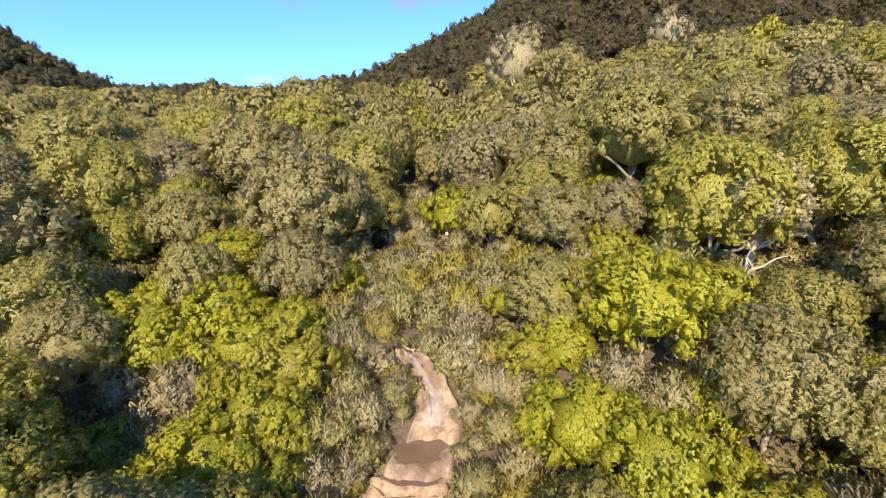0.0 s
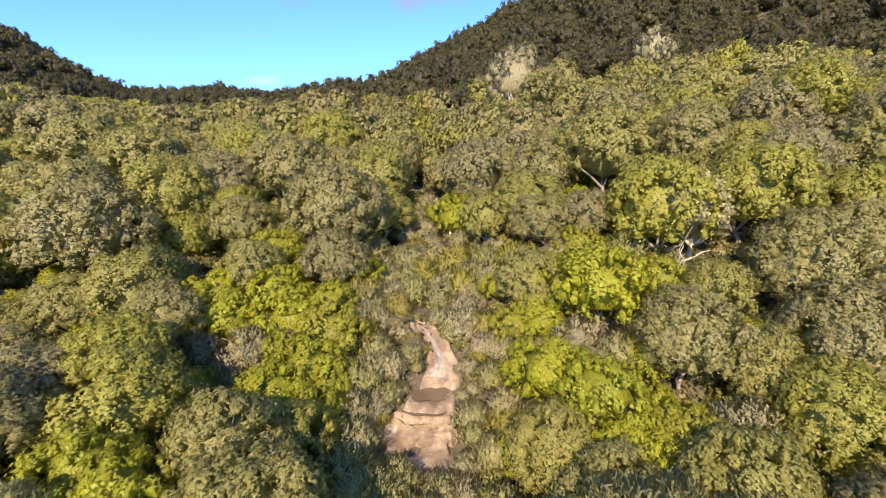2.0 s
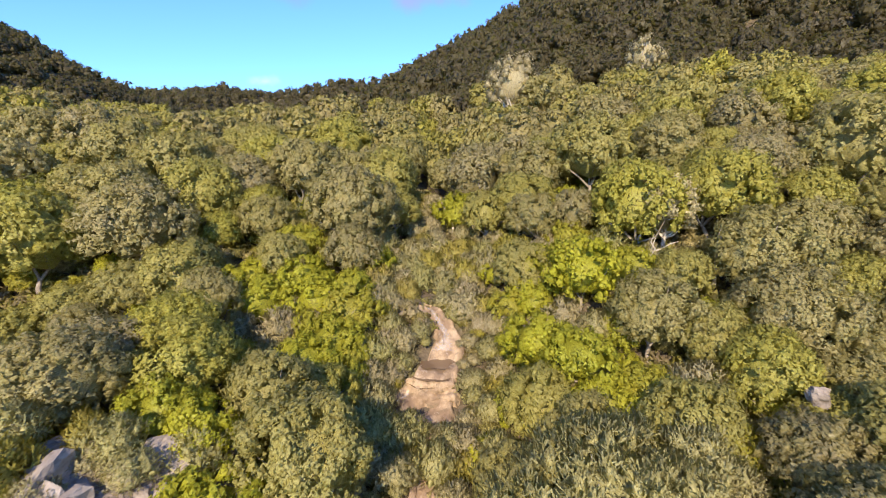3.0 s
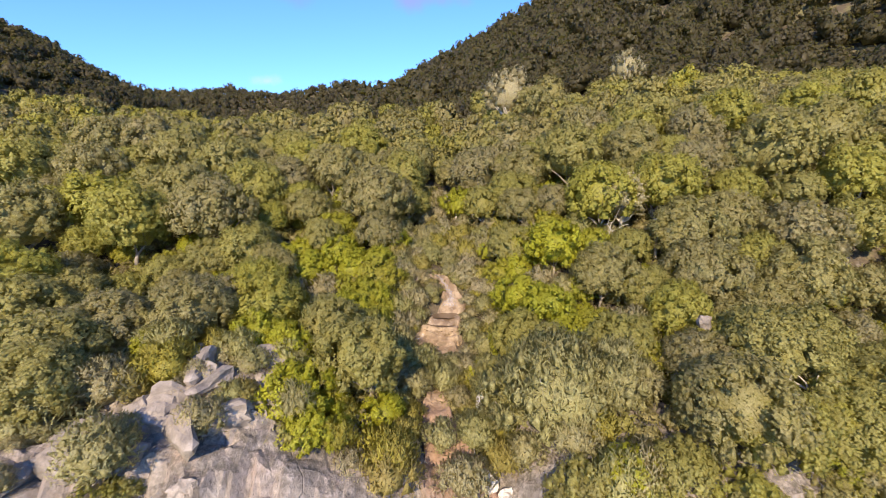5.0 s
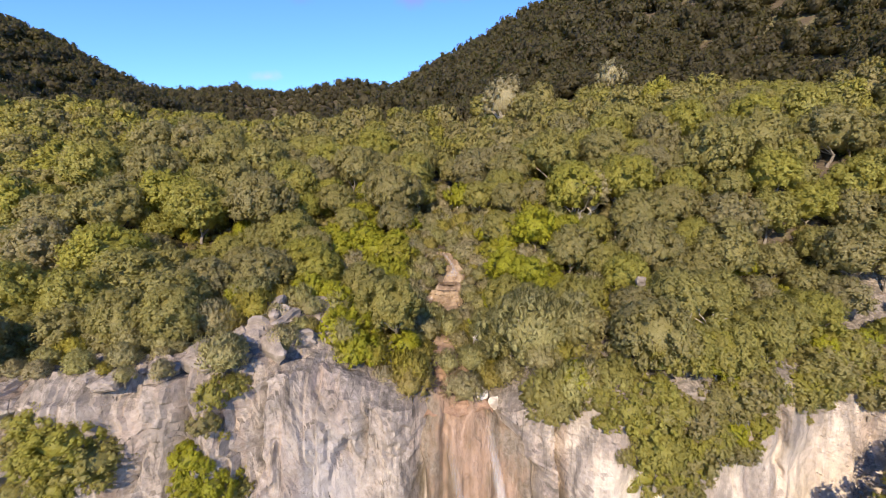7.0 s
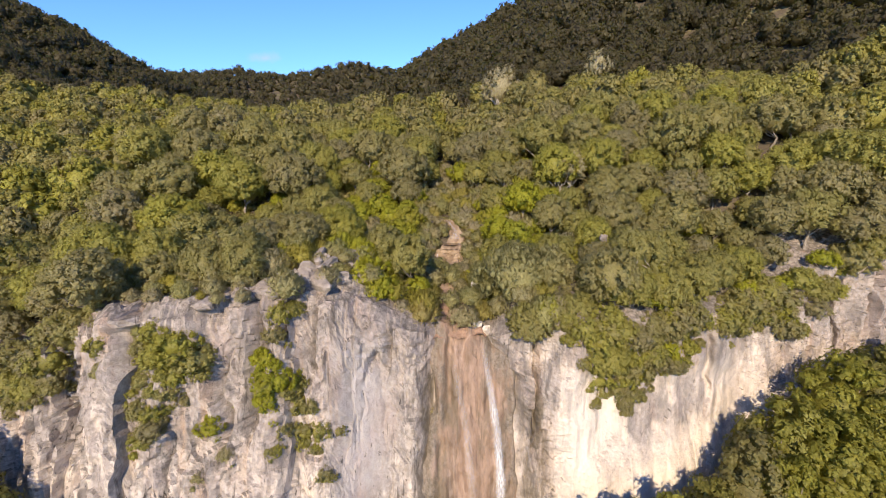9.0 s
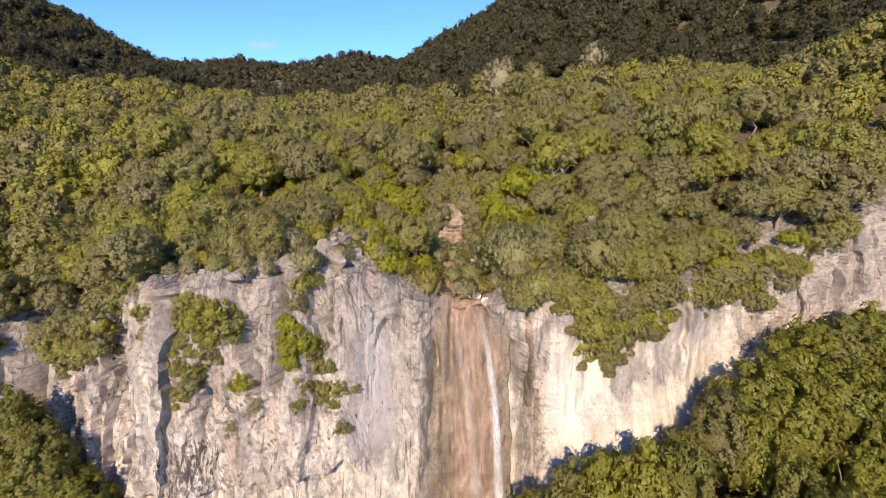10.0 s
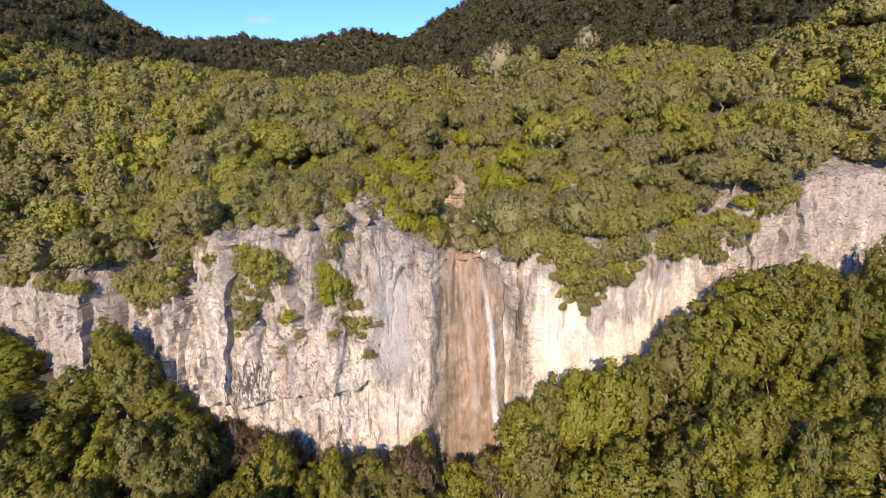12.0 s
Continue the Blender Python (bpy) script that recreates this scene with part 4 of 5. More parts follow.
# crowns whose places are known: kind, x, y, top, size
for kind, x, y, top, size in (
    (mastic, -14.3, 22.6, 9.4, 1.25), (mastic, 7.8, 18.2, 12.0, 1.6), (oak_fine, 4.6, 21.2, 11.4, 0.75), (mastic, 4.6, 14.6, 8.4, 1.2), (mastic, 6.4, 13.0, 8.2, 1.2),
    (mastic, -8.5, 20.0, 9.4, 1.4), (mastic, -6.3, 18.9, 8.8, 1.3), (mastic, -6.9, 16.8, 7.6, 1.25), (mastic, -8.2, 15.2, 7.0, 1.2), (heath, -4.5, 17.0, 6.3, 1.1), (mastic, -8.9, 13.2, 6.3, 1.0), (mastic, -6.2, 14.0, 6.2, 1.05),
    (heath, -4.4, 15.2, 5.4, 1.0), (heath, -10.2, 17.6, 7.6, 1.3), (dry_heath, -4.0, 20.6, 8.0, 0.9), (heath, -3.3, 15.9, 5.2, 0.8), (mastic, -12.2, 19.6, 9.4, 1.4), (dry_heath, 2.6, 18.6, 7.2, 0.9), (mastic, 5.2, 19.2, 9.4, 1.2), (mastic, 4.8, 16.4, 7.0, 1.1), (heath, 2.0, 13.4, 4.4, 0.8), (heath, 7.0, 16.0, 7.4, 1.2), (heath, 2.2, 17.0, 6.2, 0.7), (mastic, 9.6, 20.4, 11.2, 1.5),
    (mastic, -8.6, 4.4, 5.9, 1.3), (mastic, -7.6, 2.8, 4.4, 1.1), (oak_fine, -23.8, 8.0, 7.6, 0.95), (heath, 0.3, 2.9, 1.5, 1.15), (heath, -0.9, 5.0, 2.3, 0.9), (heath, 0.9, 5.0, 2.6, 1.0), (broom, -3.6, 2.0, 2.2, 1.25), (dry_heath, -5.4, 2.4, 2.2, 1.0), (heath, -4.0, 11.0, 4.9, 1.3), (heath, -2.5, 9.4, 3.4, 0.8), (heath, 2.2, 10.4, 3.9, 1.0), (oak_fine, -17.0, 19.6, 11.6, 1.0),
    (oak_fine, -10.6, 28.6, 12.4, 0.95), (oak_fine, 10.4, 14.4, 10.6, 0.85), (oak_fine, 12.6, 23.0, 16.6, 1.2), (oak_fine, -12.0, 11.0, 9.2, 0.85), (oak_fine, -13.6, 13.2, 9.8, 0.8),
    (mastic, 7.4, 11.5, 6.4, 1.2), (heath, 11.5, 11.0, 7.0, 1.3), (heath, -4.1, 13.6, 4.9, 1.1), (heath, -2.9, 17.6, 6.6, 0.9), (heath, 2.6, 24.5, 10.2, 1.3),
    (dry_heath, 1.2, 21.6, 8.4, 1.1), (dry_heath, 0.2, 24.6, 9.4, 1.0), (dry_heath, -1.2, 27.6, 10.6, 1.2), (dry_heath, -3.4, 23.0, 9.0, 0.9), (dry_heath, 1.8, 18.8, 7.2, 0.9), (broom, 2.0, 20.0, 7.9, 1.0), (heath, -2.2, 23.4, 9.2, 1.0), (heath, -0.4, 23.0, 8.8, 1.0), (broom, 1.0, 24.0, 9.6, 1.1), (heath, -2.6, 26.6, 10.6, 1.1), (broom, 0.6, 26.5, 10.6, 1.2), (heath, 1.9, 6.2, 2.6, 0.8),
    (oak_fine, -5.4, 6.6, 7.6, 0.95), (oak_fine, -8.0, 9.5, 8.0, 0.75), (grey_oak, 5.6, 5.4, 6.6, 1.3), (grey_oak, 8.6, 6.6, 6.4, 1.0), (heath, 7.4, 1.0, 2.8, 1.5), (heath, 8.6, 1.4, 3.0, 1.3), (broom, -3.9, 3.2, 2.7, 1.25), (broom, -2.9, 4.6, 2.6, 0.9), (oak_fine, 9.6, 8.4, 7.4, 0.85), (oak_fine, 13.6, 2.6, 7.0, 1.05),
    (oak_fine, 16.5, 5.5, 8.6, 1.05), (oak_fine, 15.0, 2.0, 5.6, 0.85), (oak_fine, 18.0, 3.2, 5.4, 0.8), (oak_fine, 20.6, 4.4, 5.4, 0.85), (oak_fine, 23.0, 5.4, 5.8, 0.9), (oak_fine, 25.6, 7.4, 6.0, 0.9), (oak_fine, 28.4, 8.8, 6.2, 0.85), (oak_fine, 18.6, 2.6, 5.2, 0.8), (oak_fine, 10.6, 1.6, 3.2, 0.75), (oak_fine, 12.8, -0.6, -0.4, 0.75), (mastic, 8.0, 1.4, 3.0, 1.0),
    (oak_mid, -20.4, 3.4, 8.8, 0.9), (oak_mid, -26.8, 1.2, 6.6, 0.75), (mastic, -10.0, 7.2, 7.2, 1.0), (oak_mid, 26.3, 28.8, 19.6, 1.0), (oak_mid, 38.0, 12.6, 11.8, 1.1), (oak_mid, 45.5, 19.0, 18.4, 1.3), (oak_mid, 42.0, 15.4, 14.8, 1.2), (oak_mid, 50.0, 16.8, 15.6, 1.1), (oak_mid, 40.4, 20.6, 16.8, 1.2), (oak_mid, 27.5, 23.6, 20.6, 1.3), (oak_mid, 34.4, 12.4, 11.0, 1.0), (oak_mid, 47.6, 24.0, 19.6, 1.2), (oak_mid, 47.0, 29.0, 21.0, 1.1), (oak_mid, 20.1, 35.6, 22.6, 1.1),
    (oak_mid, -42.7, 34.0, 18.8, 1.0), (oak_mid, -32.5, 57.5, 22.6, 1.1), (oak_mid, 10.0, 36.2, 19.4, 1.0), (oak_mid, -7.2, 39.0, 18.0, 1.0), (oak_mid, 46.6, 16.4, 18.0, 1.2), (dead, 9.2, 61.5, 32.4, 1.6), (dead, 30.5, 69.5, 37.0, 1.25), (oak_mid, 12.6, 60.5, 29.2, 1.2), (dead, 14.2, 22.0, 16.0, 0.9),
):
    put(kind, x, y, top, size)

# the wood on both sides of the stream
made = 0
for _ in range(16000):
    x, y = rng.uniform(-46, 46), rng.uniform(-4, 43)
    s = y - float(edge_y(x))
    r = 2.6 * rng.uniform(0.62, 1.3)
    gap = abs(x - float(bed_x(y))) - (2.2 if y < 30 else 0.0)
    if gap < r * 0.9 or not free(x, y, r):
        continue
    if s < (11.0 if -18 < x < -8.5 else 5.5 if -30 < x <= -17 else 1.0):
        continue
    if y > float(border(x, y)):
        continue
    near = abs(x) < 24 and y < 34
    z = float(upper(x, y))
    if near and abs(x) < 15 and rng.random() < 0.3:
        put(mastic, x, y, z + 2.5 * r / 2.6 * 1.2, r / 2.6 * 1.2)
    else:
        put(oak_fine if near else oak_mid, x, y, z + 5.7 * r / 2.6, r / 2.6)
    made += 1
    if made > 236:
        break

# low shrubs that fill the gaps along the stream
made = 0
for _ in range(9000):
    x, y = rng.triangular(-32, 32, 0), rng.uniform(3, 38)
    lush = (-11 < x < -4.0 and 12 < y < 25) or (3.4 < x < 9 and 11 < y < 22)
    kind = rng.choice((mastic, mastic, mastic, heath) if lush else (mastic, heath, heath, mastic, broom))
    if abs(x - float(bed_x(y))) < 3.6 and y > 12.5:
        kind = rng.choice((heath, dry_heath, dry_heath, broom))
    size = rng.uniform(0.6, 1.15)
    r = kind.radius * size
    gap = abs(x - float(bed_x(y))) - float(np.interp(y, [0, 2.5, 3.5, 5, 8, 9, 12.6, 13.2, 15, 16, 20, 20.6], [2.0, 1.8, 0.9, 0.9, 0.9, -0.6, -0.4, 1.7, 1.6, 0.9, 0.5, -2.0]))
    if gap < r * 0.55 or not all((x - a) ** 2 + (y - b) ** 2 > (0.42 * (r + c)) ** 2 for a, b, c in taken):
        continue
    if y - float(edge_y(x)) < 1.5 or (-17.5 < x < -8.5 and y < 8):
        continue
    put(kind, x, y, float(upper(x, y)) - 0.1 + kind.top * size, size)
    made += 1
    if made > 290:
        break

# small dry shrubs that lean over the banks
for k in range(26):
    y = 9.0 + 0.46 * k
    for bank in (-1, 1):
        x = float(bed_x(y)) + bank * (float(np.interp(y, [9, 12.5, 13.4, 15, 16, 18, 21], [0.7, 0.7, 2.1, 2.2, 1.5, 1.15, 1.0])) + rng.uniform(0.1, 0.8))
        size = rng.uniform(0.32, 0.62)
        kind = rng.choice((heath, broom, dry_heath))
        kind.plant(x, y, float(bed_z(y)) + rng.uniform(-0.1, 0.25), size, rng.uniform(0, 360))

# trees and bushes that cling to the brink and hang over the face
for x0, x1, d0, d1, count in ((9.0, 22.0, 0.0, 7.0, 12), (18.0, 31.0, 0.0, 4.0, 22), (27.0, 44.0, 0.0, 5.5, 40), (-41.0, -29.0, 0.0, 5.0, 14), (-60.0, -44.0, 0.0, 2.0, 9), (5.5, 9.0, 0.0, 2.0, 3)):
    for _ in range(count):
        x = rng.uniform(x0, x1)
        u = abs(2 * (x - x0) / (x1 - x0) - 0.85)
        d = rng.uniform(d0, max(0.6, d1 * (1 - 0.85 * u)))
        fx, fy, fz = (float(v) for v in face(x, d))
        size = rng.uniform(0.36, 0.8)
        put(cliff_bush if rng.random() < 0.85 else mastic, fx, fy + 0.3, fz + 4.8 * size * 0.6, size, rng.uniform(0.9, 1.15))

# shrubs on the bare top and on ledges of the face: kind, x, depth below the edge, size
for kind, x, d, size in ((cliff_bush, -23.6, 1.6, 0.62), (cliff_bush, -22.4, 2.6, 0.75), (cliff_bush, -21.2, 4.0, 0.7), (cliff_bush, -24.6, 2.8, 0.55), (cliff_bush, -22.8, 6.2, 0.6), (cliff_bush, -23.9, 8.6, 0.5), (cliff_bush, -15.0, 0.6, 0.55), (mastic, -15.3, 3.8, 1.0), (mastic, -14.6, 5.6, 1.0), (cliff_bush, -13.4, 7.8, 0.6), (cliff_bush, -14.2, 6.6, 0.6), (cliff_bush, -12.2, 10.2, 0.55), (mastic, -19.0, 7.8, 0.6), (heath, -25.6, 1.0, 0.8), (cliff_bush, -23.4, 3.6, 0.6), (cliff_bush, -24.6, 5.2, 0.55), (cliff_bush, -22.0, 5.0, 0.6), (cliff_bush, -25.2, 7.2, 0.45), (cliff_bush, -23.6, 7.6, 0.5), (cliff_bush, -24.4, 9.4, 0.4), (mastic, -21.0, 3.6, 0.7), (mastic, -20.2, 9.2, 0.7), (mastic, -19.6, 8.4, 0.5), (cliff_bush, -15.4, 2.0, 0.5), (mastic, -16.0, 5.2, 0.8), (mastic, -15.2, 6.8, 0.9), (mastic, -14.2, 8.2, 0.9),
                         (cliff_bush, -14.8, 9.6, 0.45), (cliff_bush, -13.6, 10.0, 0.5), (cliff_bush, -12.6, 11.6, 0.45), (cliff_bush, -11.6, 13.4, 0.42), (cliff_bush, -15.6, 10.6, 0.35), (heath, -17.8, 10.6, 0.7), (heath, -20.8, 12.6, 0.6), (cliff_bush, -27.4, 1.6, 0.4), (heath, -27.6, 3.4, 0.7), (cliff_bush, -31.8, 2.2, 0.5), (cliff_bush, -33.2, 4.0, 0.45), (heath, -18.5, 11.0, 0.5),
                         (dry_heath, -1.8, 6.0, 0.7), (dry_heath, -2.0, 8.0, 0.9), (dry_heath, -1.7, 9.6, 0.8), (bare_shrub, -1.6, 11.0, 0.7), (cliff_bush, 31.5, 2.4, 0.6), (cliff_bush, 36.0, 2.0, 0.6), (cliff_bush, 34.0, 5.0, 0.5), (cliff_bush, -37.0, 2.6, 0.5), (cliff_bush, -38.4, 4.4, 0.45),
                         (cliff_bush, 14.5, 8.6, 0.5), (cliff_bush, 13.4, 7.6, 0.5), (cliff_bush, 15.7, 7.8, 0.5), (cliff_bush, 12.2, 6.2, 0.5), (cliff_bush, 16.8, 6.6, 0.45), (cliff_bush, 14.6, 6.2, 0.6), (cliff_bush, 13.2, 5.0, 0.6), (cliff_bush, 17.5, 5.0, 0.55), (cliff_bush, 19.4, 5.2, 0.5), (mastic, 18.2, 3.4, 0.8), (cliff_bush, 21.4, 3.6, 0.5), (cliff_bush, 9.4, 1.0, 0.6), (cliff_bush, 11.0, 1.6, 0.75), (cliff_bush, 12.4, 2.6, 0.8), (cliff_bush, 14.0, 1.8, 0.8), (cliff_bush, 15.4, 2.6, 0.75), (cliff_bush, 17.0, 1.6, 0.75), (cliff_bush, 18.6, 1.6, 0.7), (cliff_bush, 20.2, 1.4, 0.7), (cliff_bush, 12.2, 4.4, 0.7), (cliff_bush, 14.8, 4.4, 0.75), (cliff_bush, 16.6, 3.8, 0.65), (cliff_bush, 22.0, 1.4, 0.6), (cliff_bush, 13.6, 6.0, 0.7), (cliff_bush, 27.0, 3.0, 0.5), (cliff_bush, 29.6, 2.4, 0.6)):
    x, size = x + rng.uniform(-0.5, 0.5), size * rng.uniform(0.7, 1.0)
    fx, fy, fz = (float(v) for v in face(x, d))
    put(kind, fx, fy + 0.2, fz + kind.top * size * 0.55, size * 0.88, rng.uniform(0.85, 1.25))
    for _ in range(3):
        x2, d2, k = x + rng.uniform(-1, 1) * 3.0 * size * kind.radius / 2.6, max(d + rng.uniform(-0.6, 1) * 2.4 * size * kind.radius / 2.6, 0.2), size * rng.uniform(0.35, 0.62)
        fx, fy, fz = (float(v) for v in face(x2, d2))
        put(kind, fx, fy + 0.1, fz + kind.top * k * 0.55, k, rng.uniform(0.8, 1.3))
for x, s, size, kind in ((-19.0, 5.6, 1.5, heath), (-14.5, 1.2, 1.3, heath), (-14.6, 6.6, 1.2, broom), (-17.0, 6.4, 1.3, heath), (-11.8, 2.6, 0.9, heath), (-23.4, 7.6, 1.5, heath), (-21.8, 8.6, 1.5, heath), (-26.0, 8.2, 1.6, heath), (-25.5, 3.4, 0.7, heath), (-22.4, 2.2, 0.8, heath), (-19.0, 4.4, 0.9, heath), (-16.0, 6.2, 0.9, broom), (-14.6, 2.2, 0.8, heath), (-12.0, 7.6, 0.9, heath), (-10.6, 4.6, 0.7, broom), (-23.5, 6.0, 1.0, heath), (-17.6, 1.4, 0.6, heath), (-28.6, 3.0, 0.9, heath), (-27.0, 5.6, 1.1, heath), (-24.6, 4.8, 0.9, broom), (-21.4, 5.2, 1.1, heath), (-20.4, 3.0, 0.8, heath), (-18.2, 7.0, 1.2, heath), (-15.4, 8.6, 1.2, heath), (-13.0, 5.6, 0.7, heath), (-11.8, 10.2, 1.1, mastic), (-16.6, 10.0, 0.9, mastic), (-13.4, 9.0, 0.8, broom), (-9.6, 7.4, 1.0, heath), (-29.6, 1.0, 0.7, heath), (-19.4, 1.2, 0.5, heath), (-8.4, 4.0, 1.0, heath), (-6.2, 2.6, 0.9, broom), (-3.2, 2.0, 1.1, broom), (3.6, 1.8, 0.9, heath), (6.0, 2.0, 1.1, heath)):
    y = float(edge_y(x)) + s
    put(kind, x, y, float(upper(x, y)) + 0.3 + kind.top * size, size)

# low scrub between the rocks of the bare top
for _ in range(24):
    x = rng.uniform(-30, -9)
    y = float(edge_y(x)) + rng.uniform(1.5, 9.5 if x > -18 else 6.0)
    kind = rng.choice((heath, heath, dry_heath, broom))
    size = rng.uniform(0.35, 0.75)
    put(kind, x, y, float(upper(x, y)) + 0.35 + kind.top * size, size, rng.uniform(0.9, 1.3))

# a bleached branch that leans out of the wood above the stream
branch_v, branch_q = tube([(0.4, 30.2, 10.2), (0.2, 31.0, 11.4), (-0.3, 32.2, 12.3), (-0.9, 33.6, 13.6)], [0.13, 0.11, 0.09, 0.04], 7)
tagged(new("leaning_branch", mesh_of("leaning_branch", branch_v, branch_q, (), DEAD, True)), "bleached bare branch leaning out of the wood", "branch")



def snag(x, y, z, tall, seed, turn=0.0):
    """A pale forked trunk whose crown has died back."""
    r = np.random.RandomState(seed)
    snag_root = new("dead_oak")
    snag_root.matrix_basis = pose(x, y, z, 0, 0, turn)
    snag_root.empty_display_size = 0.3
    tagged(snag_root, "small dead oak with pale forked limbs in the wood", "tree", "small dead oaks")
    stem = part("trunk", mesh_of("bare trunk", *tube([(0, 0, -1.5), (0.05, 0, 0), (-0.06, 0, tall * 0.3), (0.1, 0, tall * 0.5)], [0.13, 0.11, 0.09, 0.08], 7), (), DEAD, True), snag_root)
    for k in range(4):
        a, b = (k - 1.5) * 0.62 + r.uniform(-0.2, 0.2), r.uniform(-0.5, 0.2)
        q = np.array([math.sin(a), b, math.cos(a) * 0.9]) * tall * r.uniform(0.55, 0.8)
        p0 = np.array([0.1, 0, tall * (0.3 + 0.06 * k)])
        part("limb", mesh_of("bare limb", *tube([p0, p0 + q * 0.4 + r.randn(3) * 0.08, p0 + q * 0.75 + r.randn(3) * 0.12, p0 + q], [0.065, 0.05, 0.035, 0.015], 6), (), DEAD, True), stem)


for x, y, z, tall, seed in ((12.2, 19.4, 9.9, 2.2, 1), (15.7, 18.2, 10.6, 2.2, 3), (15.2, 2.7, 3.6, 2.6, 4), (17.6, 3.4, 3.9, 2.2, 6)):
    snag(x, y, z, tall, seed, seed * 23.0)

# trees at the foot of the cliff
for x, y, top in ((20.8, -4.6, -10.6), (24.4, -3.6, -7.6), (29.2, -1.2, -5.0), (34.4, 0.8, -2.4), (39.0, 2.0, -1.6), (43.0, 3.4, -1.4), (27.0, -5.2, -8.4), (32.2, -3.4, -6.0), (37.2, -1.8, -4.6),
                  (-39.2, -8.0, -5.8), (-36.2, -9.0, -8.0), (-42.6, -9.6, -10.5), (-33.0, -10.0, -12.0), (-30.0, -10.5, -15.4), (-46.4, -10.0, -13.0), (-27.0, -11.0, -18.4), (-23.6, -11.5, -20.8), (-15.0, -10.0, -20.2), (-11.0, -10.0, -20.4), (-7.8, -10.0, -22.4),
                  (6.4, -8.6, -14.6), (9.2, -8.0, -12.2), (12.4, -8.6, -10.4), (15.6, -8.8, -9.8), (18.8, -8.4, -9.6), (7.6, -11.5, -16.5), (-50.0, -11.0, -14.0), (-54.0, -10.0, -13.6), (-58.0, -8.6, -13.0), (-62.5, -7.0, -12.6), (-66.0, -6.0, -12.0), (-52.0, -7.6, -13.0), (-56.0, -6.6, -12.4), (-60.0, -5.0, -12.0), (-64.0, -3.4, -11.0), (-56.5, -3.0, -9.8), (-53.6, -4.8, -10.8), (-59.6, -1.6, -9.4), (12.0, -15.0, -17.0), (16.4, -14.4, -15.4), (20.6, -15.2, -14.6), (24.6, -13.6, -13.0), (28.6, -12.4, -11.0), (18.6, -18.6, -18.0), (23.0, -19.0, -17.4), (14.2, -19.0, -19.6), (27.4, -17.2, -15.0), (9.4, -18.0, -21.0)):
    size = max((top - float(lower(x, y))) / gorge.top, 0.7)
    put(gorge, x, y, top, size, rng.uniform(1.15, 1.5) / size**0.75, label="tall green tree growing close against the cliff foot")
for x, y, top, size in ((-26.0, -8.6, -16.6, 1.5), (-23.4, -8.8, -18.4, 1.4), (-20.6, -9.0, -19.2, 1.5)):
    size = max((top - float(lower(x, y))) / bare_shrub.top, size)
    put(bare_shrub, x, y, top, size, 2.2 / size)
for x, y, top in ((-6.4, -9.0, -20.0), (-4.6, -9.4, -21.6), (4.6, -8.4, -20.8)):
    size = (top - float(lower(x, y))) / bare_tree.top
    put(bare_tree, x, y, top, size, 1.0 / size)
made = 0
for _ in range(5000):
    x, y = rng.uniform(-66, 66), rng.uniform(-26, 9)
    out = float(edge_y(x)) - y
    r = 2.3 * rng.uniform(0.75, 1.2)
    if out < 5.2 or out > 26 or not free(x, y, r) or (abs(x - 1.5) < 4.5 and out < 9) or (-57 < x < -43 and out < 7.5):
        continue
    z = float(lower(x, y))
    tall = rng.uniform(0.75, 1.45) * (1.25 if 25 < x < 45 and out < 15 else 0.9 if 8 < x <= 25 else 1.0)
    put(gorge, x, y, z + gorge.top * tall * 1.02, tall * 1.05, r / 2.3 / tall)
    made += 1
    if made > 190:
        break


# ---- rocks ----
def boulder_mesh(seed, material):
    bm = bmesh.new()
    bmesh.ops.create_icosphere(bm, subdivisions=3, radius=1.0)
    r = random.Random(seed)
    shift = Vector((r.uniform(0, 50), r.uniform(0, 50), r.uniform(0, 50)))
    cuts = [Vector((r.uniform(-1, 1), r.uniform(-1, 1), r.uniform(-0.4, 1))).normalized() for _ in range(11)]
    for v in bm.verts:
        for n in cuts:
            over = v.co.dot(n) - 0.58
            if over > 0:
                v.co -= n * over * 0.95
        v.co *= 1 + 0.3 * noise.noise(v.co * 1.8 + shift) + 0.16 * noise.noise(v.co * 5 + shift)
    me = bpy.data.meshes.new("boulder")
    bm.to_mesh(me)
    bm.free()
    me.materials.append(material)
    return me


BOULDERS = [boulder_mesh(k, KARST) for k in range(5)]
PALE_ROCKS = [boulder_mesh(k + 10, TRAVERTINE) for k in range(5)]


def boulder(x, y, z, sx, sy, sz, turn, label="grey weathered limestone boulder on the cliff top", pale=False):
    ob = new("boulder", (PALE_ROCKS if pale else BOULDERS)[int(abs(x * 7 + y * 3)) % 5])
    ob.matrix_basis = pose(x, y, z, 0, 0, turn) @ Matrix.Diagonal((sx, sy, sz, 1))
    tagged(ob, label, "rock", "limestone boulders")


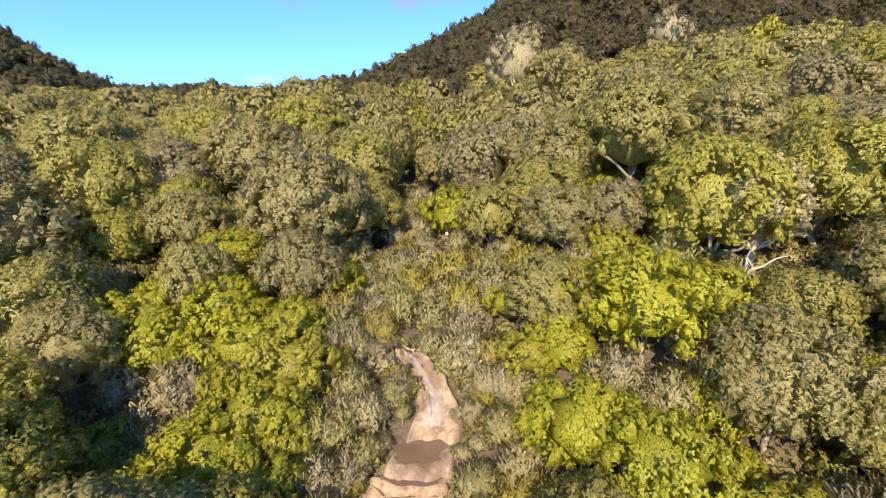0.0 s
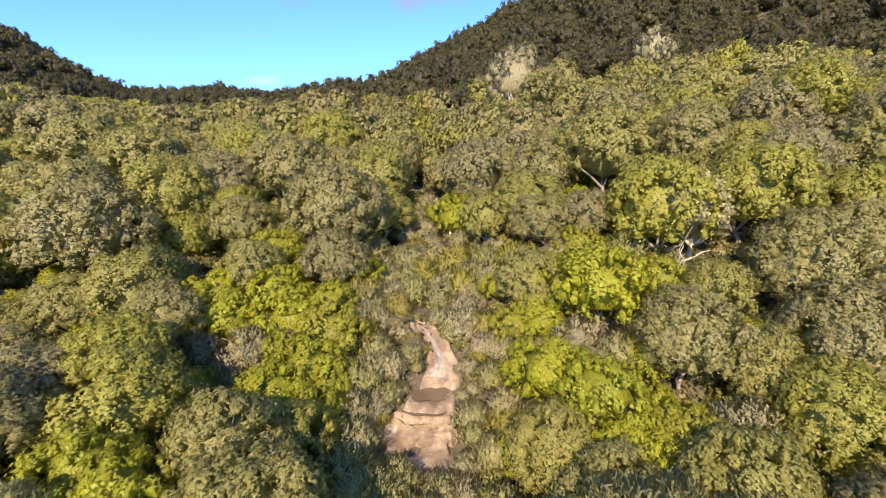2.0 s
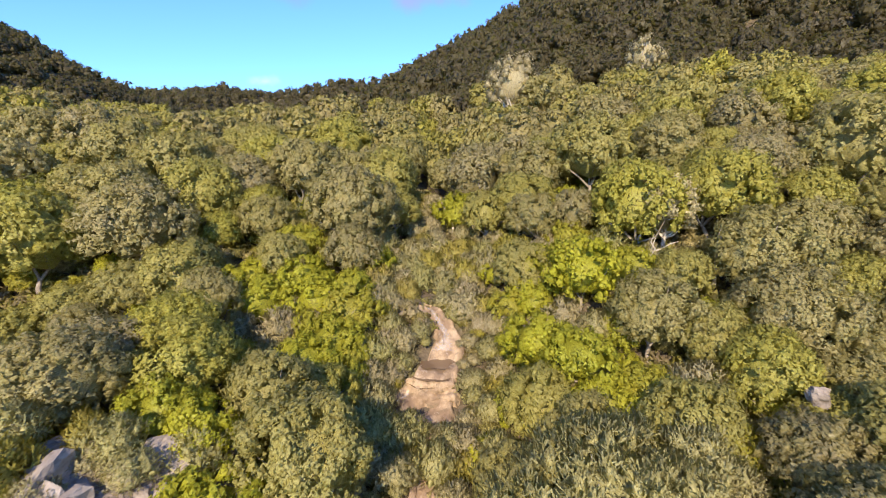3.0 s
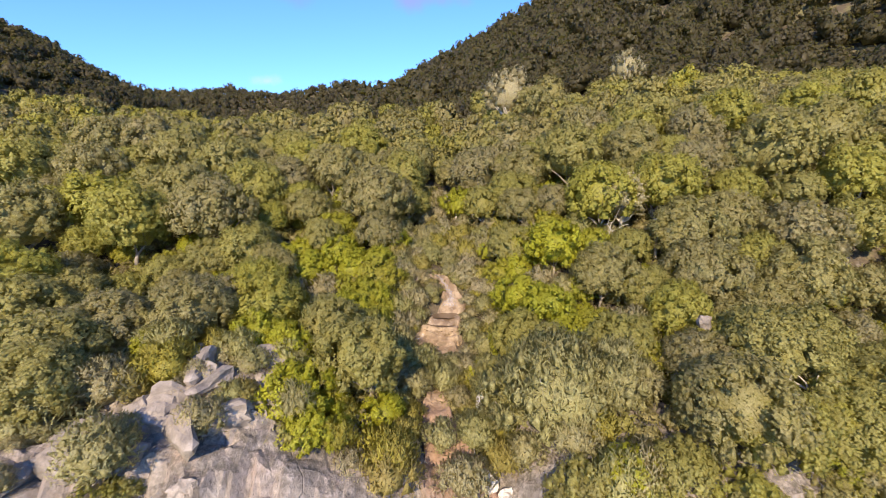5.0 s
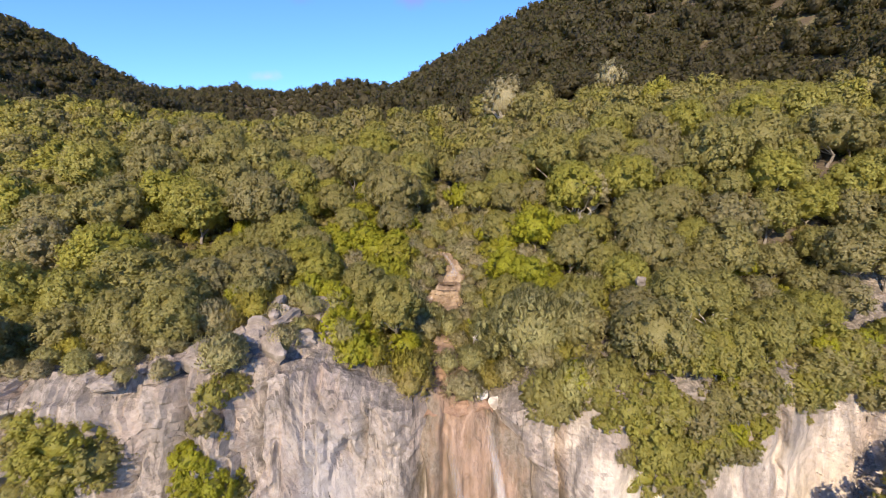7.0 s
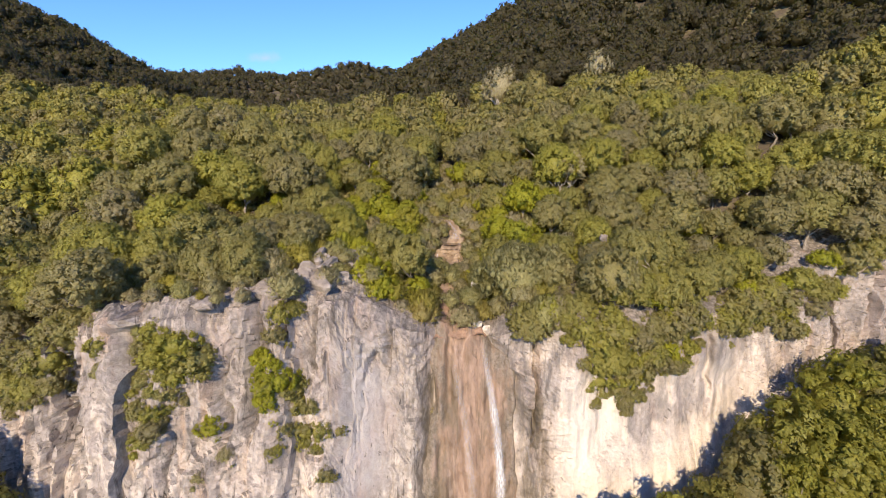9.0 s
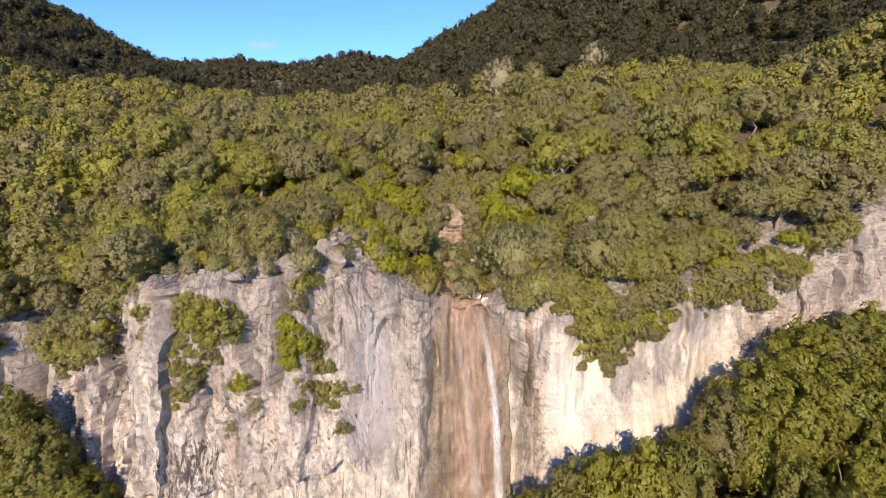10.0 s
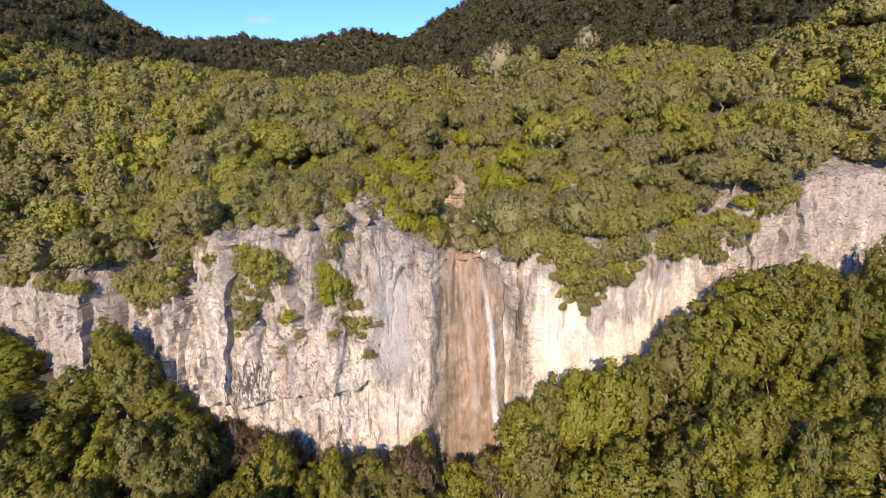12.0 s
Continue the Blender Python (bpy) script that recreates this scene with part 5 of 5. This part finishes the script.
for x, y, z, sx, sy, sz, turn in ((1.5, 7.6, 2.2, 0.55, 0.5, 1.2, 20), (1.5, 3.6, -0.6, 0.9, 0.7, 0.9, 80), (2.4, 3.3, -0.9, 0.7, 0.5, 0.6, 30), (2.4, 7.4, 1.9, 0.5, 0.4, 0.4, 50), (-12.5, 4.6, 5.2, 1.3, 1.0, 1.0, 25), (-10.7, 4.3, 4.5, 1.1, 0.8, 0.8, -30), (-14.6, 4.6, 4.9, 1.2, 0.9, 0.9, 70), (-9.9, 3.0, 3.9, 1.0, 0.45, 0.6, -55), (-9.2, 2.2, 3.2, 0.9, 0.4, 0.6, -55), (-2.9, 14.2, 2.9, 0.5, 0.4, 0.3, 30), (0.5, 16.4, 4.3, 0.45, 0.4, 0.35, 70), (14.4, 7.8, 7.2, 0.6, 0.5, 0.5, 10), (21.0, 19.2, 12.7, 1.0, 0.7, 0.7, 50), (34.0, 11.0, 3.6, 2.2, 1.2, 1.6, 0), (-54.6, 12.5, 2.8, 2.6, 1.6, 1.9, 5), (-51.6, 12.2, 2.0, 1.5, 1.2, 1.4, 60),
                                   (-3.4, 20.8, 6.6, 0.8, 0.6, 0.7, 15), (-2.6, 20.5, 6.5, 0.5, 0.5, 0.6, 75), (-21.0, 15.0, 5.6, 1.6, 1.2, 1.0, 30), (-19.2, 13.0, 5.4, 1.0, 0.9, 0.9, 95), (16.0, 11.0, 6.4, 0.6, 0.5, 0.5, 120), (-8.6, 16.8, 5.6, 0.5, 0.5, 0.4, 40), (1.2, 13.6, 2.6, 0.6, 0.5, 0.5, 10)):
    boulder(x, y, z, sx, sy, sz, turn, "pale limestone rock among shrubs" if sx < 2 else "grey limestone outcrop among trees", abs(x - 1.5) < 1.1 and y < 8.5)
for _ in range(30):
    x, s = rng.uniform(-31, -8), rng.uniform(0.2, 1.0)
    s = s * (9.0 if x > -17 else 4.6)
    y = float(edge_y(x)) + s
    k = rng.uniform(0.4, 1.15)
    boulder(x, y, float(upper(x, y)) + 0.3 + 0.1 * k, k * rng.uniform(0.8, 1.3), k * rng.uniform(0.7, 1.1), k * rng.uniform(0.4, 0.7), rng.uniform(0, 360))


for _ in range(30):
    x, s = rng.uniform(-17, -8.6), rng.uniform(2.0, 9.4)
    y = float(edge_y(x)) + s
    k = rng.uniform(0.7, 1.6)
    boulder(x, y, float(upper(x, y)) + 0.35 + 0.1 * k, k * rng.uniform(0.8, 1.4), k * rng.uniform(0.6, 1.0), k * rng.uniform(0.5, 0.95), rng.uniform(0, 360))


def scatter(region, spacing, seed):
    """Places on a jittered lattice: x, y."""
    r = np.random.RandomState(seed)
    x0, x1, y0, y1 = region
    gx, gy = np.meshgrid(np.arange(x0, x1, spacing), np.arange(y0, y1, spacing * 0.9))
    gx = gx + (np.arange(gx.shape[0]) % 2)[:, None] * spacing / 2
    return gx.ravel() + r.uniform(-0.36, 0.36, gx.size) * spacing, gy.ravel() + r.uniform(-0.36, 0.36, gx.size) * spacing


def woodland(name, label, material, xs, ys, zs, shapes, scale, seed):
    """Many trees that nobody could count, as one mesh."""
    r = np.random.RandomState(seed)
    V, T, H, N, total = [], [], [], [], 0
    for x, y, z in zip(xs, ys, zs):
        v, t, _, soft = shapes[r.randint(len(shapes))]
        a, s = r.uniform(0, 6.28), scale * r.uniform(0.66, 1.28)
        m = np.array([[math.cos(a), -math.sin(a), 0], [math.sin(a), math.cos(a), 0], [0, 0, r.uniform(0.85, 1.15)]]) * s
        V.append(v @ m.T + np.array([x, y, z]))
        T.append(t + total)
        H.append(np.full(len(v), r.rand()))
        N.append(unit(soft @ np.array([[math.cos(a), -math.sin(a), 0], [math.sin(a), math.cos(a), 0], [0, 0, 1]]).T))
        total += len(v)
    ob = new(name, mesh_of(name, np.concatenate(V), (), np.concatenate(T), material, True, np.concatenate(H), normals=np.concatenate(N)))
    return tagged(ob, label, "forest", kind="stuff")


low_shapes = [crown_arrays(140 + k, 0.62, 0.75, 0.0, 7, 0.3, 60, 0.11) for k in range(5)]
xs, ys = scatter((-36, 36, 2.2, 40), 1.4, 6)
side = np.abs(xs - bed_x(ys)) - np.interp(ys, [0, 2.5, 3.5, 8, 9, 12.6, 13.2, 15, 20, 20.6], [2.4, 2.2, 1.4, 1.5, 0.3, 0.5, 2.2, 1.4, 0.8, -3.0])
keep = (ys - edge_y(xs) > 3.0) & (side > 0.0) & ~((xs < -8.5) & (xs > -17.5) & (ys < 8)) & ~((np.abs(xs) > 20) & (ys > 30))
woodland("undergrowth", "low tangled green and brown undergrowth between the trees", UNDER, xs[keep], ys[keep], upper(xs, ys)[keep] - 0.1, low_shapes, 1.2, 6)
mid_shapes = [crown_arrays(100 + k, 2.7, 4.6, 1.0, 42, 0.64, 480, 0.23) for k in range(6)]
hill_shapes = [crown_arrays(110 + k, 2.8, 4.4, 0.6, 18, 0.95, 230, 0.3) for k in range(6)]
ridge_shapes = [crown_arrays(130 + k, 2.9, 4.4, 0.2, 5, 1.6, 34, 0.6) for k in range(6)]
far_shapes = [crown_arrays(120 + k, 2.9, 4.2, 0.2, 15, 0.95, 80, 0.42) for k in range(6)]

xs, ys = scatter((-150, 130, -6, 112), 4.4, 1)
keep = (ys - edge_y(xs) > 1.0) & ~((np.abs(xs) < 46.5) & (ys < 43.5)) & (xs < 0.95 * ys + 75) & (xs > -0.95 * ys - 95) & (ys < border(xs, ys))
woodland("forest", "dense olive-green oak wood filling the valley slope", WOOD_FAR, xs[keep], ys[keep], upper(xs, ys)[keep], mid_shapes, 0.92, 1)
# The hill woods wear the leaves that have cloud shade in their colour.
xs, ys = scatter((-330, 260, 20, 215), 5.4, 2)
inner = ~((np.abs(xs) < 62.5) & (ys < 52) & (ys < border(xs, ys)))
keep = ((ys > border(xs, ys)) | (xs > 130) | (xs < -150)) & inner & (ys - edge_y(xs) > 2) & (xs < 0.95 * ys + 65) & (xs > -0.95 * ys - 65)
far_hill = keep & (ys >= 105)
woodland("hill_forest", "scrub oak covering the far hillsides, cloud shade put into its leaf colour", HILL_SHADED, xs[far_hill], ys[far_hill], upper(xs, ys)[far_hill], far_shapes, 1.04, 2)
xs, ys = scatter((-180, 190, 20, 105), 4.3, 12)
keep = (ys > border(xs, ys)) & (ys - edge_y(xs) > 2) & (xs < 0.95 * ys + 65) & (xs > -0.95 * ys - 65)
woodland("hillside_forest", "scrub oak climbing the hillside, leaf colour darkened for cloud shade", HILL_SHADED, xs[keep], ys[keep], upper(xs, ys)[keep], hill_shapes, 0.96, 12)
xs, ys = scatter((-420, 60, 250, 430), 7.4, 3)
woodland("ridge_forest", "wooded ridge closing the valley, leaf colour darkened for cloud shade", HILL_SHADED, xs, ys, upper(xs, ys), ridge_shapes, 1.15, 3)
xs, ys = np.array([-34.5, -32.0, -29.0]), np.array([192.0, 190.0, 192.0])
woodland("hill_grove", "tall trees standing up from the hill slope, leaf colour darkened for cloud shade", HILL_SHADED, xs, ys, upper(xs, ys), far_shapes, 2.3, 20)
xs, ys = scatter((-130, 130, -110, 20), 6.2, 4)
keep = ((edge_y(xs) - ys > 26) | ((np.abs(xs) > 66) & (edge_y(xs) - ys > 5)))
woodland("gorge_forest", "green wood of the gorge below the cliff", WOOD_FAR, xs[keep], ys[keep], lower(xs, ys)[keep], hill_shapes, 1.35, 4)
